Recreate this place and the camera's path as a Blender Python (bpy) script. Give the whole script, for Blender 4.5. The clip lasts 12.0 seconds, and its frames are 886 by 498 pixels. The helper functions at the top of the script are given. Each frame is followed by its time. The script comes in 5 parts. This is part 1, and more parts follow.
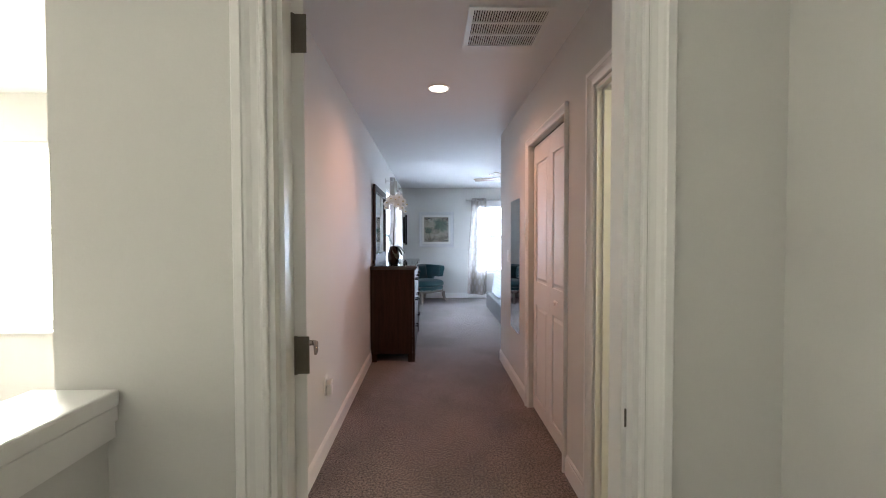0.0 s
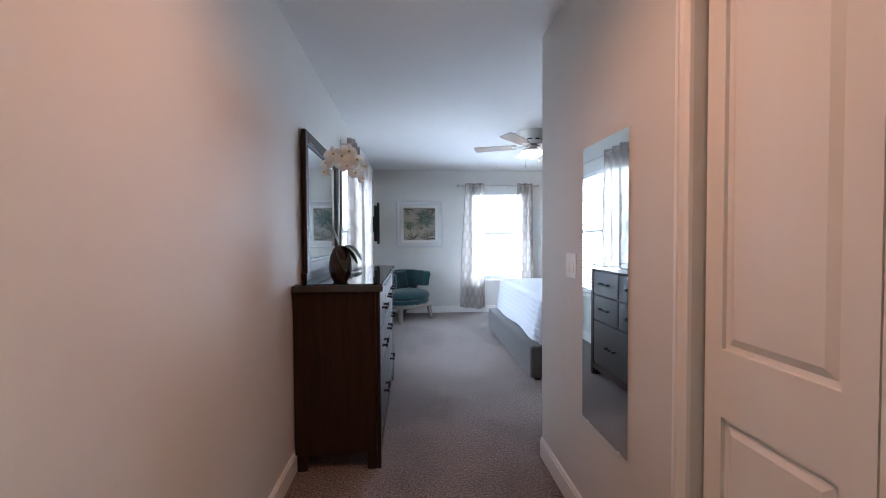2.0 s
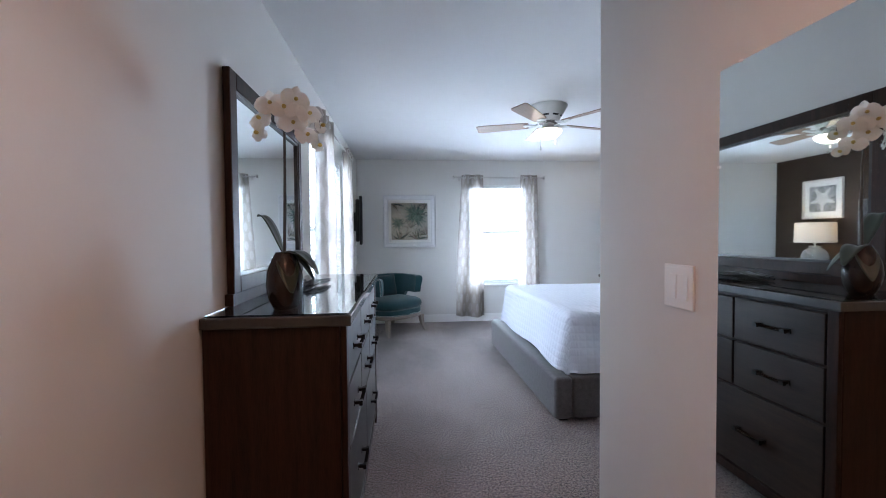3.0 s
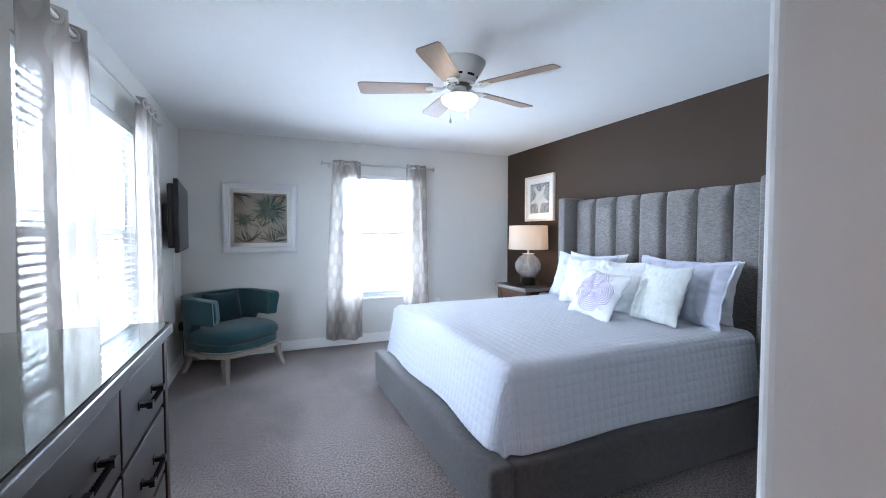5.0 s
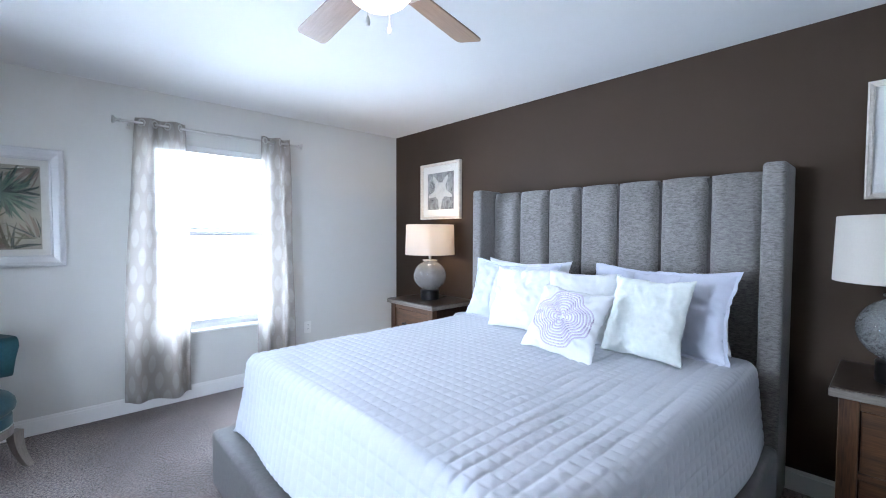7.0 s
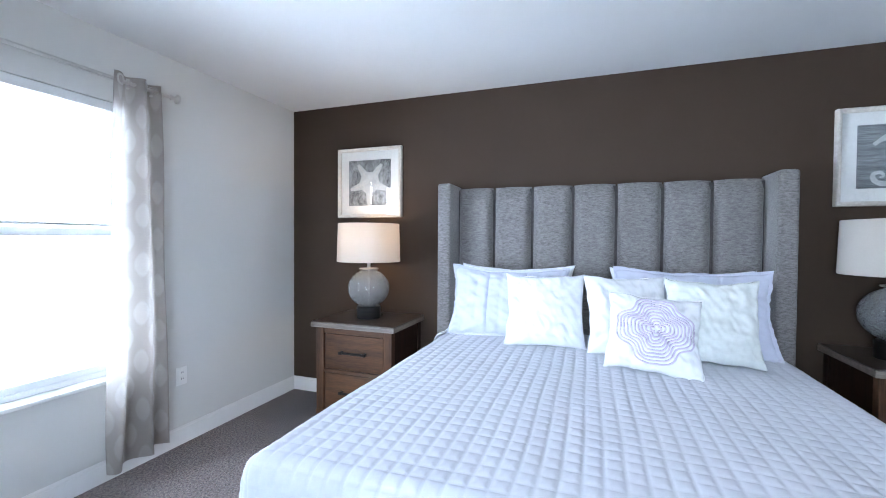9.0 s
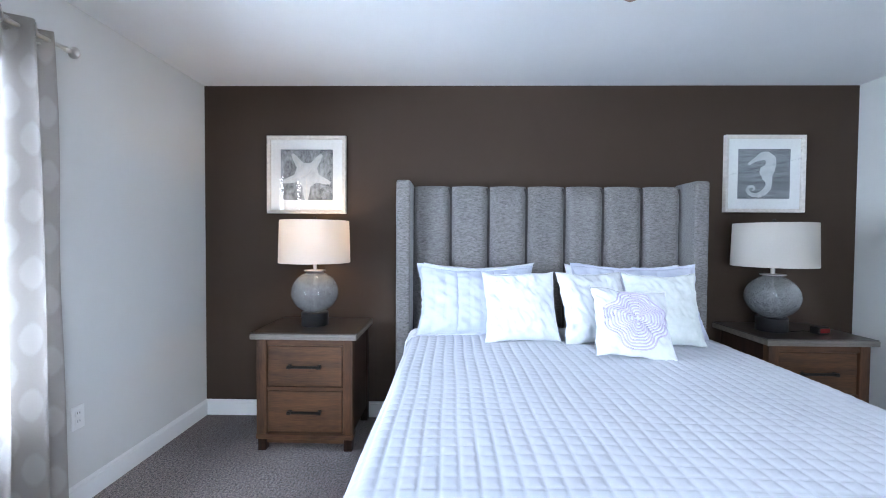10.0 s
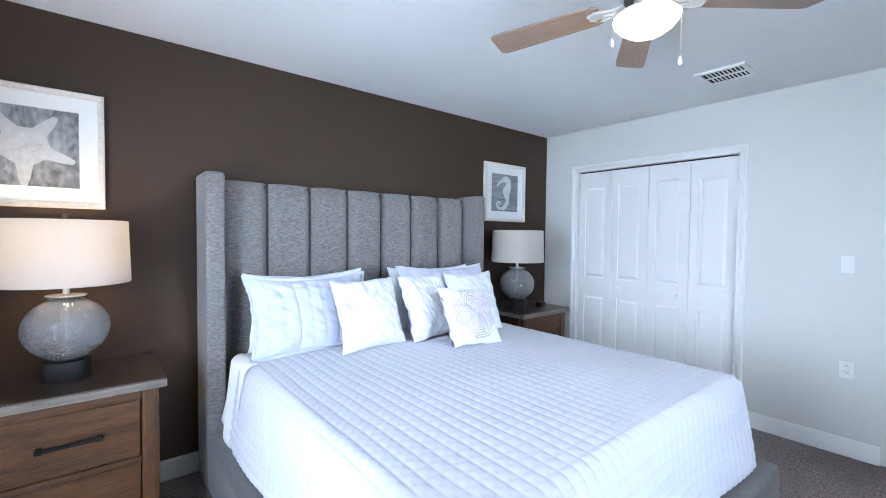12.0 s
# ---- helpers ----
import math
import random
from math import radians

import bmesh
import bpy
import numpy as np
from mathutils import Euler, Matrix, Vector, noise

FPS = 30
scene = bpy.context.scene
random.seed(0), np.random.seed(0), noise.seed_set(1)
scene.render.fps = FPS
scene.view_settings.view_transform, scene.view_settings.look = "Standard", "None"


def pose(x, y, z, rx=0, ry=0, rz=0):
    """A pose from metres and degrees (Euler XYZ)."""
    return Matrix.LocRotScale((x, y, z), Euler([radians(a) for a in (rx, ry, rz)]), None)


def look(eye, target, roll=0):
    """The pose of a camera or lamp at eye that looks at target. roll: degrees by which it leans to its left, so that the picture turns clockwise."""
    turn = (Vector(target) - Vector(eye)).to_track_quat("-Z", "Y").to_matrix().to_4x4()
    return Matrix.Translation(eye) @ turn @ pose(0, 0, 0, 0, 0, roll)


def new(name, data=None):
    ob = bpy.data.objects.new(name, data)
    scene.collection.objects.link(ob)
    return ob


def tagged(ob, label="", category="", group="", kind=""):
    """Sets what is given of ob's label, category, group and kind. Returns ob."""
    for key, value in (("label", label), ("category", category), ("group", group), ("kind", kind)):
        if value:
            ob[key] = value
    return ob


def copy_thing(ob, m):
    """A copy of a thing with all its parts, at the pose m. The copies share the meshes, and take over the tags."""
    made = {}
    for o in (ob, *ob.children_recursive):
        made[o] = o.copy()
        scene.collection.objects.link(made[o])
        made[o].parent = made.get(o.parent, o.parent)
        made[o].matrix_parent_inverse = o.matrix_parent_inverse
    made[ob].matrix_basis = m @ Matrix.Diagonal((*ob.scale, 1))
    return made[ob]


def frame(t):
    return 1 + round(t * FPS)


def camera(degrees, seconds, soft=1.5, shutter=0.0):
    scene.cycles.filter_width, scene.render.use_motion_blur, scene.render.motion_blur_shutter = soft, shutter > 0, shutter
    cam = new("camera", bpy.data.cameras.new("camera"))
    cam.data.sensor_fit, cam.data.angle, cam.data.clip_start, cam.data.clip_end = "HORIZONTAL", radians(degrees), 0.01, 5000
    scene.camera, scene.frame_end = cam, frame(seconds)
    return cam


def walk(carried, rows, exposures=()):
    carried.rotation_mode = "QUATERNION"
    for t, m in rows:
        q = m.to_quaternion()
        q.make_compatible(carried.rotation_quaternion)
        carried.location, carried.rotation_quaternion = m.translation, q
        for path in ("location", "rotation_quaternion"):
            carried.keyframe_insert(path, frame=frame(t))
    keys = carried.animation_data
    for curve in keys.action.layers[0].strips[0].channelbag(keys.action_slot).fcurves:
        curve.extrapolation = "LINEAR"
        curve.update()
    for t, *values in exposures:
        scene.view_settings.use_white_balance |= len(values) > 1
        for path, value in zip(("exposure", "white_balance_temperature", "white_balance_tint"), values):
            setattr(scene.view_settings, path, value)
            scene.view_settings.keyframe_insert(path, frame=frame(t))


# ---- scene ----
cam = camera(93.5, 12.0, soft=1.0)
PATH = [
    (0, (0.245, 0.105, 1.325), (0.304, 2.104, 1.274), -0.1),
    (0.5, (0.248, 0.614, 1.314), (0.377, 2.609, 1.263), -0.3),
    (1, (0.243, 1.175, 1.296), (0.376, 3.17, 1.243), -0.3),
    (1.5, (0.262, 1.711, 1.285), (0.407, 3.705, 1.229), -0.3),
    (2, (0.256, 2.239, 1.286), (0.4, 4.233, 1.232), -0.3),
    (2.5, (0.249, 2.728, 1.285), (0.417, 4.72, 1.221), -0.4),
    (2.7, (0.254, 2.893, 1.285), (0.424, 4.885, 1.224), -0.5),
    (4.3, (0.337, 3.886, 1.368), (0.854, 5.816, 1.288), 0.2),
    (4.5, (0.352, 4.003, 1.37), (0.931, 5.915, 1.286), 0.0),
    (5, (0.4, 4.293, 1.356), (1.188, 6.13, 1.279), 0.0),
    (5.5, (0.481, 4.57, 1.356), (1.426, 6.33, 1.279), -0.0),
    (6, (0.584, 4.869, 1.358), (1.654, 6.557, 1.283), 0.2),
    (6.5, (0.67, 5.169, 1.359), (1.883, 6.757, 1.286), 0.1),
    (7, (0.716, 5.491, 1.362), (2.073, 6.958, 1.287), 0.2),
    (7.2, (0.717, 5.63, 1.362), (2.126, 7.048, 1.297), 0.3),
    (9, (0.555, 6.888, 1.324), (2.437, 7.564, 1.282), 0.4),
    (9.5, (0.525, 7.221, 1.322), (2.493, 7.572, 1.285), 0.6),
    (10, (0.515, 7.538, 1.33), (2.514, 7.582, 1.279), 0.4),
    (10.5, (0.516, 7.819, 1.347), (2.497, 7.552, 1.298), 0.3),
    (11, (0.568, 8.025, 1.369), (2.472, 7.414, 1.31), 0.4),
    (11.5, (0.686, 8.187, 1.387), (2.449, 7.245, 1.322), 0.6),
    (12, (0.814, 8.342, 1.393), (2.357, 7.071, 1.327), 0.6),
]
EXPOSURES = [(0, 0.44), (0.5, 0.34), (1.5, 0.25), (2.5, 0.21), (4.5, 0.29), (6, 0.34), (7, 0.36), (9, 0.22), (9.5, 0.13), (10, 0.22), (10.5, 0.27), (11.5, 0.24), (12, 0.25)]
walk(cam, [(t, look(eye, target, roll)) for t, eye, target, roll in PATH], EXPOSURES)

# ---- world and light ----
world = bpy.data.worlds.new("daylight")
scene.world = world
world.use_nodes = True
wn = world.node_tree.nodes
sky = wn.new("ShaderNodeTexSky")
sky.sky_type = 'NISHITA'
sky.sun_disc = False
sky.sun_elevation, sky.sun_rotation = radians(48), radians(150)
wn["Background"].inputs[1].default_value = 0.12
world.node_tree.links.new(sky.outputs[0], wn["Background"].inputs[0])

sun = new("sun", bpy.data.lights.new("sun", 'SUN'))
sun.data.energy, sun.data.angle, sun.data.color = 1.0, radians(12), (1.0, 0.95, 0.88)
sun.matrix_world = look((6, 14, 12), (1.5, 7, 0))

# Room plan: the hall runs along +y, the bedroom opens beyond it.
XL, XR, XB = -0.405, 1.008, 3.575      # left wall, hall's right wall, brown wall
YD, YC, YF = 0.97, 4.645, 9.372       # doorway wall, closet wall, far wall
CEIL, T = 2.44, 0.12
W1 = (1.235, 2.195, 0.558, 2.066)       # far window: x0, x1, z0, z1
W2 = (6.25, 7.75, 0.57, 2.07)       # window beside the dresser: y0, y1, z0, z1
W3 = (-3.9, -2.3, 0.62, 2.07)       # stairwell window: x0, x1, z0, z1


def window_lamp(name, where, target, w, h, power, color=(0.60, 0.76, 1.0)):
    lamp = new(name, bpy.data.lights.new(name, 'AREA'))
    lamp.data.shape, lamp.data.size, lamp.data.size_y = 'RECTANGLE', w, h
    lamp.data.energy, lamp.data.color = power, color
    lamp.matrix_world = look(where, target)
    return lamp


window_lamp("window_light", (1.715, YF + 0.13, 1.31), (1.715, 0, 1.31), 0.94, 1.49, 185)
window_lamp("window_light", (XL - 0.13, 7.00, 1.32), (5, 7.00, 1.32), 1.46, 1.48, 145)
window_lamp("window_light", (-3.1, 3.53, 1.35), (-3.1, 0, 1.35), 1.56, 1.42, 450, (1.0, 0.99, 0.88))


def bulb(name, where, power, color, radius):
    lamp = new(name, bpy.data.lights.new(name, 'POINT'))
    lamp.data.energy, lamp.data.color, lamp.data.shadow_soft_size = power, color, radius
    lamp.location = where
    return lamp


FAN = (1.566, 6.742)
bulb("fan_bulb", (FAN[0], FAN[1], 2.185), 3.2, (1.0, 0.80, 0.58), 0.035)
bulb("table_lamp_bulb", (3.295, 8.460, 1.335), 5.4, (1.0, 0.74, 0.48), 0.04)
spot = new("downlight_bulb", bpy.data.lights.new("downlight_bulb", 'SPOT'))
spot.data.energy, spot.data.color, spot.data.spot_size, spot.data.spot_blend, spot.data.shadow_soft_size = 44, (1.0, 0.46, 0.28), radians(165), 1.0, 0.06
spot.matrix_world = look((0.306, 3.235, 2.425), (0.306, 3.236, 0))
# unseen fill lamp, added to brighten the bathroom past its open door
bath = bulb("bathroom_fill", (2.2, 1.2, 2.1), 22, (1.0, 0.90, 0.60), 0.10)


# ---- materials ----
def mat(name, color, rough=0.6, metal=0.0, other=None, scale=30.0, fine=300.0, amount=0.5, bump=0.1, depth=0.002, stretch=(1, 1, 1), spec=0.5, sheen=0.0):
    """Two scales of noise between color and other, and a fine relief."""
    m = bpy.data.materials.new(name)
    m.use_nodes = True
    n, l = m.node_tree.nodes, m.node_tree.links
    b = n["Principled BSDF"]
    b.inputs["Roughness"].default_value, b.inputs["Metallic"].default_value = rough, metal
    b.inputs["Specular IOR Level"].default_value = spec
    if sheen:
        b.inputs["Sheen Weight"].default_value = sheen
    other = other or tuple(c * 0.85 for c in color)
    tc, mp = n.new("ShaderNodeTexCoord"), n.new("ShaderNodeMapping")
    mp.inputs["Scale"].default_value = stretch
    l.new(tc.outputs["Object"], mp.inputs["Vector"])
    a, c = n.new("ShaderNodeTexNoise"), n.new("ShaderNodeTexNoise")
    a.inputs["Scale"].default_value, c.inputs["Scale"].default_value = scale, fine
    a.inputs["Detail"].default_value, c.inputs["Detail"].default_value = 4, 3
    l.new(mp.outputs[0], a.inputs["Vector"]), l.new(mp.outputs[0], c.inputs["Vector"])
    mixf = n.new("ShaderNodeMath")
    mixf.operation = 'MULTIPLY_ADD'
    l.new(a.outputs["Fac"], mixf.inputs[0])
    mixf.inputs[1].default_value = 0.55
    half = n.new("ShaderNodeMath")
    half.operation = 'MULTIPLY'
    l.new(c.outputs["Fac"], half.inputs[0])
    half.inputs[1].default_value = 0.45
    l.new(half.outputs[0], mixf.inputs[2])
    ramp = n.new("ShaderNodeMapRange")
    ramp.inputs["From Min"].default_value, ramp.inputs["From Max"].default_value = 0.5 - 0.5 * (1.02 - amount), 0.5 + 0.5 * (1.02 - amount)
    l.new(mixf.outputs[0], ramp.inputs["Value"])
    mix = n.new("ShaderNodeMix")
    mix.data_type = 'RGBA'
    mix.inputs["A"].default_value, mix.inputs["B"].default_value = (*color, 1), (*other, 1)
    l.new(ramp.outputs[0], mix.inputs["Factor"])
    l.new(mix.outputs["Result"], b.inputs["Base Color"])
    if bump:
        bp = n.new("ShaderNodeBump")
        bp.inputs["Strength"].default_value, bp.inputs["Distance"].default_value = bump, depth
        l.new(mixf.outputs[0], bp.inputs["Height"])
        l.new(bp.outputs[0], b.inputs["Normal"])
    return m


def glow(name, color, strength):
    m = bpy.data.materials.new(name)
    m.use_nodes = True
    b = m.node_tree.nodes["Principled BSDF"]
    b.inputs["Base Color"].default_value = (0.8, 0.8, 0.8, 1)
    b.inputs["Emission Color"].default_value, b.inputs["Emission Strength"].default_value = (*color, 1), strength
    return m


def glass(name, color=(1, 1, 1), rough=0.0, bump=0.0, scale=60):
    m = bpy.data.materials.new(name)
    m.use_nodes = True
    n, l = m.node_tree.nodes, m.node_tree.links
    b = n["Principled BSDF"]
    b.inputs["Base Color"].default_value, b.inputs["Roughness"].default_value = (*color, 1), rough
    b.inputs["Transmission Weight"].default_value = 1.0
    if bump:
        v, bp = n.new("ShaderNodeTexNoise"), n.new("ShaderNodeBump")
        v.inputs["Scale"].default_value, v.inputs["Detail"].default_value, v.inputs["Distortion"].default_value = scale, 3, 1.2
        bp.inputs["Strength"].default_value, bp.inputs["Distance"].default_value = bump, 0.01
        l.new(v.outputs["Fac"], bp.inputs["Height"]), l.new(bp.outputs[0], b.inputs["Normal"])
    return m


def wood(name, dark, light, rough=0.4, axis=0, scale=9.0, spec=0.5, coat=0.0):
    """Grain along one axis: stretched noise over soft bands."""
    st = [14.0, 14.0, 14.0]
    st[axis] = 1.0
    m = mat(name, light, rough, other=dark, scale=scale * 0.35, fine=scale * 3, amount=0.62, bump=0.12, depth=0.001, stretch=st, spec=spec)
    if coat:
        m.node_tree.nodes["Principled BSDF"].inputs["Coat Weight"].default_value = coat
        m.node_tree.nodes["Principled BSDF"].inputs["Coat Roughness"].default_value = 0.06
    return m


PAINT = mat("wall_paint", (0.66, 0.65, 0.62), 0.75, other=(0.62, 0.61, 0.58), scale=3, fine=220, amount=0.3, bump=0.25, depth=0.002)
BROWN = mat("brown_paint", (0.052, 0.0325, 0.022), 0.72, other=(0.045, 0.028, 0.019), scale=3, fine=220, amount=0.3, bump=0.25, depth=0.002, spec=0.2)
CEILING = mat("ceiling_paint", (0.80, 0.80, 0.79), 0.85, other=(0.76, 0.76, 0.75), scale=5, fine=140, amount=0.3, bump=0.35, depth=0.003)
TRIM = mat("white_trim_paint", (0.80, 0.79, 0.77), 0.38, other=(0.77, 0.76, 0.74), scale=5, fine=250, amount=0.2, bump=0.02)
DOOR = mat("white_door_paint", (0.80, 0.79, 0.77), 0.42, other=(0.76, 0.75, 0.73), scale=4, fine=40, amount=0.2, bump=0.05, stretch=(8, 8, 1))
CARPET = mat("carpet_pile", (0.40, 0.315, 0.29), 0.95, other=(0.028, 0.020, 0.0185), scale=82, fine=190, amount=0.83, bump=1.0, depth=0.02, spec=0.1, sheen=0.3)
cpn, cpl = CARPET.node_tree.nodes, CARPET.node_tree.links
for pile in ("Noise Texture", "Noise Texture.001"):
    cpn[pile].inputs["Detail"].default_value, cpn[pile].inputs["Roughness"].default_value = 2, 0.6
track, tmap, tint = cpn.new("ShaderNodeTexNoise"), cpn.new("ShaderNodeMapRange"), cpn.new("ShaderNodeMix")
track.inputs["Scale"].default_value, track.inputs["Detail"].default_value, track.inputs["Distortion"].default_value = 1.7, 3, 1.5
tmap.inputs["From Min"].default_value, tmap.inputs["From Max"].default_value, tmap.inputs["To Min"].default_value, tmap.inputs["To Max"].default_value = 0.35, 0.65, 0.0, 0.45
tint.data_type, tint.blend_type = 'RGBA', 'MULTIPLY'
tint.inputs["B"].default_value = (0.55, 0.52, 0.50, 1)
cpl.new(track.outputs["Fac"], tmap.inputs["Value"]), cpl.new(tmap.outputs[0], tint.inputs["Factor"])
cpl.new(cpn["Principled BSDF"].inputs["Base Color"].links[0].from_socket, tint.inputs["A"]), cpl.new(tint.outputs["Result"], cpn["Principled BSDF"].inputs["Base Color"])
tuft, tuft_map, tuft_tint = cpn.new("ShaderNodeTexNoise"), cpn.new("ShaderNodeMapRange"), cpn.new("ShaderNodeMix")
tuft.inputs["Scale"].default_value, tuft.inputs["Detail"].default_value, tuft.inputs["Roughness"].default_value = 10, 3, 0.6
tuft_map.inputs["From Min"].default_value, tuft_map.inputs["From Max"].default_value, tuft_map.inputs["To Max"].default_value = 0.44, 0.60, 0.60
tuft_tint.data_type, tuft_tint.blend_type = 'RGBA', 'MULTIPLY'
tuft_tint.inputs["B"].default_value = (0.34, 0.30, 0.29, 1)
cpl.new(tuft.outputs["Fac"], tuft_map.inputs["Value"]), cpl.new(tuft_map.outputs[0], tuft_tint.inputs["Factor"])
cpl.new(tint.outputs["Result"], tuft_tint.inputs["A"]), cpl.new(tuft_tint.outputs["Result"], cpn["Principled BSDF"].inputs["Base Color"])
CHROME = mat("brushed_nickel", (0.62, 0.60, 0.57), 0.28, 1.0, scale=20, amount=0.2, bump=0.02)
STEEL = mat("dull_hinge_steel", (0.17, 0.155, 0.13), 0.5, 1.0, scale=40, amount=0.5, bump=0.1)
NICKEL = mat("aged_satin_nickel", (0.34, 0.31, 0.27), 0.26, 1.0, scale=20, amount=0.3, bump=0.02)
BLACK = mat("black_metal", (0.015, 0.014, 0.014), 0.38, 0.6, scale=60, amount=0.4)
PLASTIC = mat("white_plastic", (0.82, 0.81, 0.78), 0.35, scale=10, amount=0.2, bump=0.02)
MIRROR = mat("mirror_glass", (0.86, 0.89, 0.88), 0.015, 1.0, other=(0.85, 0.88, 0.87), scale=2, amount=0.1, bump=0)
PANE = glass("window_glass")
VINYL = mat("white_vinyl", (0.80, 0.81, 0.82), 0.4, scale=6, amount=0.2, bump=0.02)
SLAT = mat("white_blind_slat", (0.80, 0.80, 0.79), 0.5, scale=10, amount=0.2, bump=0.05)
OUT = glow("bright_overcast_distance", (0.93, 0.97, 1.0), 2.0)
DARK = mat("dark_void", (0.01, 0.01, 0.01), 0.9, scale=10)
BATHPAINT = mat("bathroom_paint", (0.62, 0.60, 0.50), 0.7, other=(0.58, 0.56, 0.46), scale=3, fine=200, amount=0.3, bump=0.2)


# ---- mesh helpers ----
def part(name, bm, material, parent=None, label="", smooth=False, bevel=0.0, seg=2, recalc=True):
    """Link a bmesh as ONE mesh object, under parent where given."""
    if bevel:
        bmesh.ops.bevel(bm, geom=[e for e in bm.edges if len(e.link_faces) == 2 and e.calc_face_angle(0) > 0.5], offset=bevel, segments=seg, affect='EDGES', profile=0.5)
    if recalc:
        bmesh.ops.recalc_face_normals(bm, faces=bm.faces)
    me = bpy.data.meshes.new(name)
    bm.to_mesh(me)
    bm.free()
    me.materials.append(material)
    if smooth:
        for p in me.polygons:
            p.use_smooth = True
        me.set_sharp_from_angle(angle=radians(45))
    ob = new(name, me)
    if parent:
        ob.parent = parent
    if label:
        tagged(ob, label)
    return ob


def thing(name, m, label, category, group=""):
    ob = new(name)
    ob.empty_display_size = 0.1
    ob.matrix_basis = m
    return tagged(ob, label, category, group)


def box(bm, x0, x1, y0, y1, z0, z1):
    m = Matrix.Translation(((x0 + x1) / 2, (y0 + y1) / 2, (z0 + z1) / 2)) @ Matrix.Diagonal((abs(x1 - x0), abs(y1 - y0), abs(z1 - z0), 1))
    bmesh.ops.create_cube(bm, size=1, matrix=m)
    return bm


def boxes(*rows):
    bm = bmesh.new()
    for r in rows:
        box(bm, *r)
    return bm


def cyl(bm, a, b, r, r2=None, n=20):
    a, b = Vector(a), Vector(b)
    m = Matrix.Translation((a + b) / 2) @ (b - a).to_track_quat('Z', 'Y').to_matrix().to_4x4()
    bmesh.ops.create_cone(bm, cap_ends=True, segments=n, radius1=r, radius2=r if r2 is None else r2, depth=(b - a).length, matrix=m)
    return bm


def lathe(bm, prof, n=40, at=(0, 0, 0), closed=False):
    """Turn a profile of (radius, z) round the z axis."""
    rings = []
    for r, z in prof:
        rings.append([bm.verts.new((at[0] + r * math.cos(2 * math.pi * k / n), at[1] + r * math.sin(2 * math.pi * k / n), at[2] + z)) for k in range(n)])
    pairs = list(zip(rings, rings[1:])) + ([(rings[-1], rings[0])] if closed else [])
    for p, q in pairs:
        for k in range(n):
            bm.faces.new((p[k], p[(k + 1) % n], q[(k + 1) % n], q[k]))
    if not closed:
        for ring, rad in ((rings[0], prof[0][0]), (rings[-1], prof[-1][0])):
            bm.faces.new(ring)
    return bm


def sheet(bm, nu, nv, f):
    """A grid of nu x nv points f(u, v), u and v from 0 to 1."""
    vs = [[bm.verts.new(f(i / (nu - 1), j / (nv - 1))) for j in range(nv)] for i in range(nu)]
    for i in range(nu - 1):
        for j in range(nv - 1):
            bm.faces.new((vs[i][j], vs[i + 1][j], vs[i + 1][j + 1], vs[i][j + 1]))
    return vs


def tube(bm, pts, r, n=8, radii=None):
    """A round bar along points."""
    pts = [Vector(p) for p in pts]
    rings = []
    for i, p in enumerate(pts):
        d = (pts[min(i + 1, len(pts) - 1)] - pts[max(i - 1, 0)]).normalized()
        q = d.to_track_quat('Z', 'Y')
        rr = radii[i] if radii else r
        rings.append([bm.verts.new(p + q @ Vector((rr * math.cos(2 * math.pi * k / n), rr * math.sin(2 * math.pi * k / n), 0))) for k in range(n)])
    for a, b in zip(rings, rings[1:]):
        for k in range(n):
            bm.faces.new((a[k], a[(k + 1) % n], b[(k + 1) % n], b[k]))
    bm.faces.new(rings[0]), bm.faces.new(rings[-1])
    return bm


def poly(bm, pts, depth, axis):
    """A flat outline thickened along axis (0, 1, 2)."""
    a = [bm.verts.new(p) for p in pts]
    off = [0, 0, 0]
    off[axis] = depth
    b = [bm.verts.new(Vector(p) + Vector(off)) for p in pts]
    bm.faces.new(a), bm.faces.new(b)
    for k in range(len(a)):
        bm.faces.new((a[k], a[(k + 1) % len(a)], b[(k + 1) % len(a)], b[k]))
    return bm


def struct(name, bm, material, label, smooth=False, bevel=0.0, category="wall"):
    return tagged(part(name, bm, material, None, "", smooth, bevel), label, category, kind="structure")


# ---- the shell ----
def wall_x(x0, x1, y0, y1, holes, z1=CEIL):
    """A wall along x with openings (a, b, z0, z1)."""
    rows, at = [], x0
    for a, b, c, d in sorted(holes):
        if a > at:
            rows.append((at, a, y0, y1, 0, z1))
        if c > 0:
            rows.append((a, b, y0, y1, 0, c))
        rows.append((a, b, y0, y1, d, z1))
        at = b
    if at < x1:
        rows.append((at, x1, y0, y1, 0, z1))
    return rows


def wall_y(y0, y1, x0, x1, holes, z1=CEIL):
    return [(c, d, a, b, e, f) for a, b, c, d, e, f in wall_x(y0, y1, x0, x1, holes, z1)]


struct("floor", boxes((-4.2, 5.0, -3.0, YF + T, -0.2, 0)), CARPET, "grey-brown cut pile carpet with vacuum tracks and footmarks", category="floor")
struct("ceiling", boxes((-4.2, 5.0, -3.0, YF + T, CEIL, CEIL + 0.15)), CEILING, "white ceiling with fine knockdown texture", category="ceiling")
struct("wall_west", boxes(*wall_y(YD + T, YF + T, XL - T, XL, [W2])), PAINT, "pale warm grey painted wall with a window")
struct("wall_north", boxes(*wall_x(XL, XB, YF, YF + T, [W1])), PAINT, "pale warm grey painted wall with a window")
struct("wall_east", boxes((XB, XB + T, YC, YF + T, 0, CEIL)), BROWN, "dark brown accent wall behind the bed")

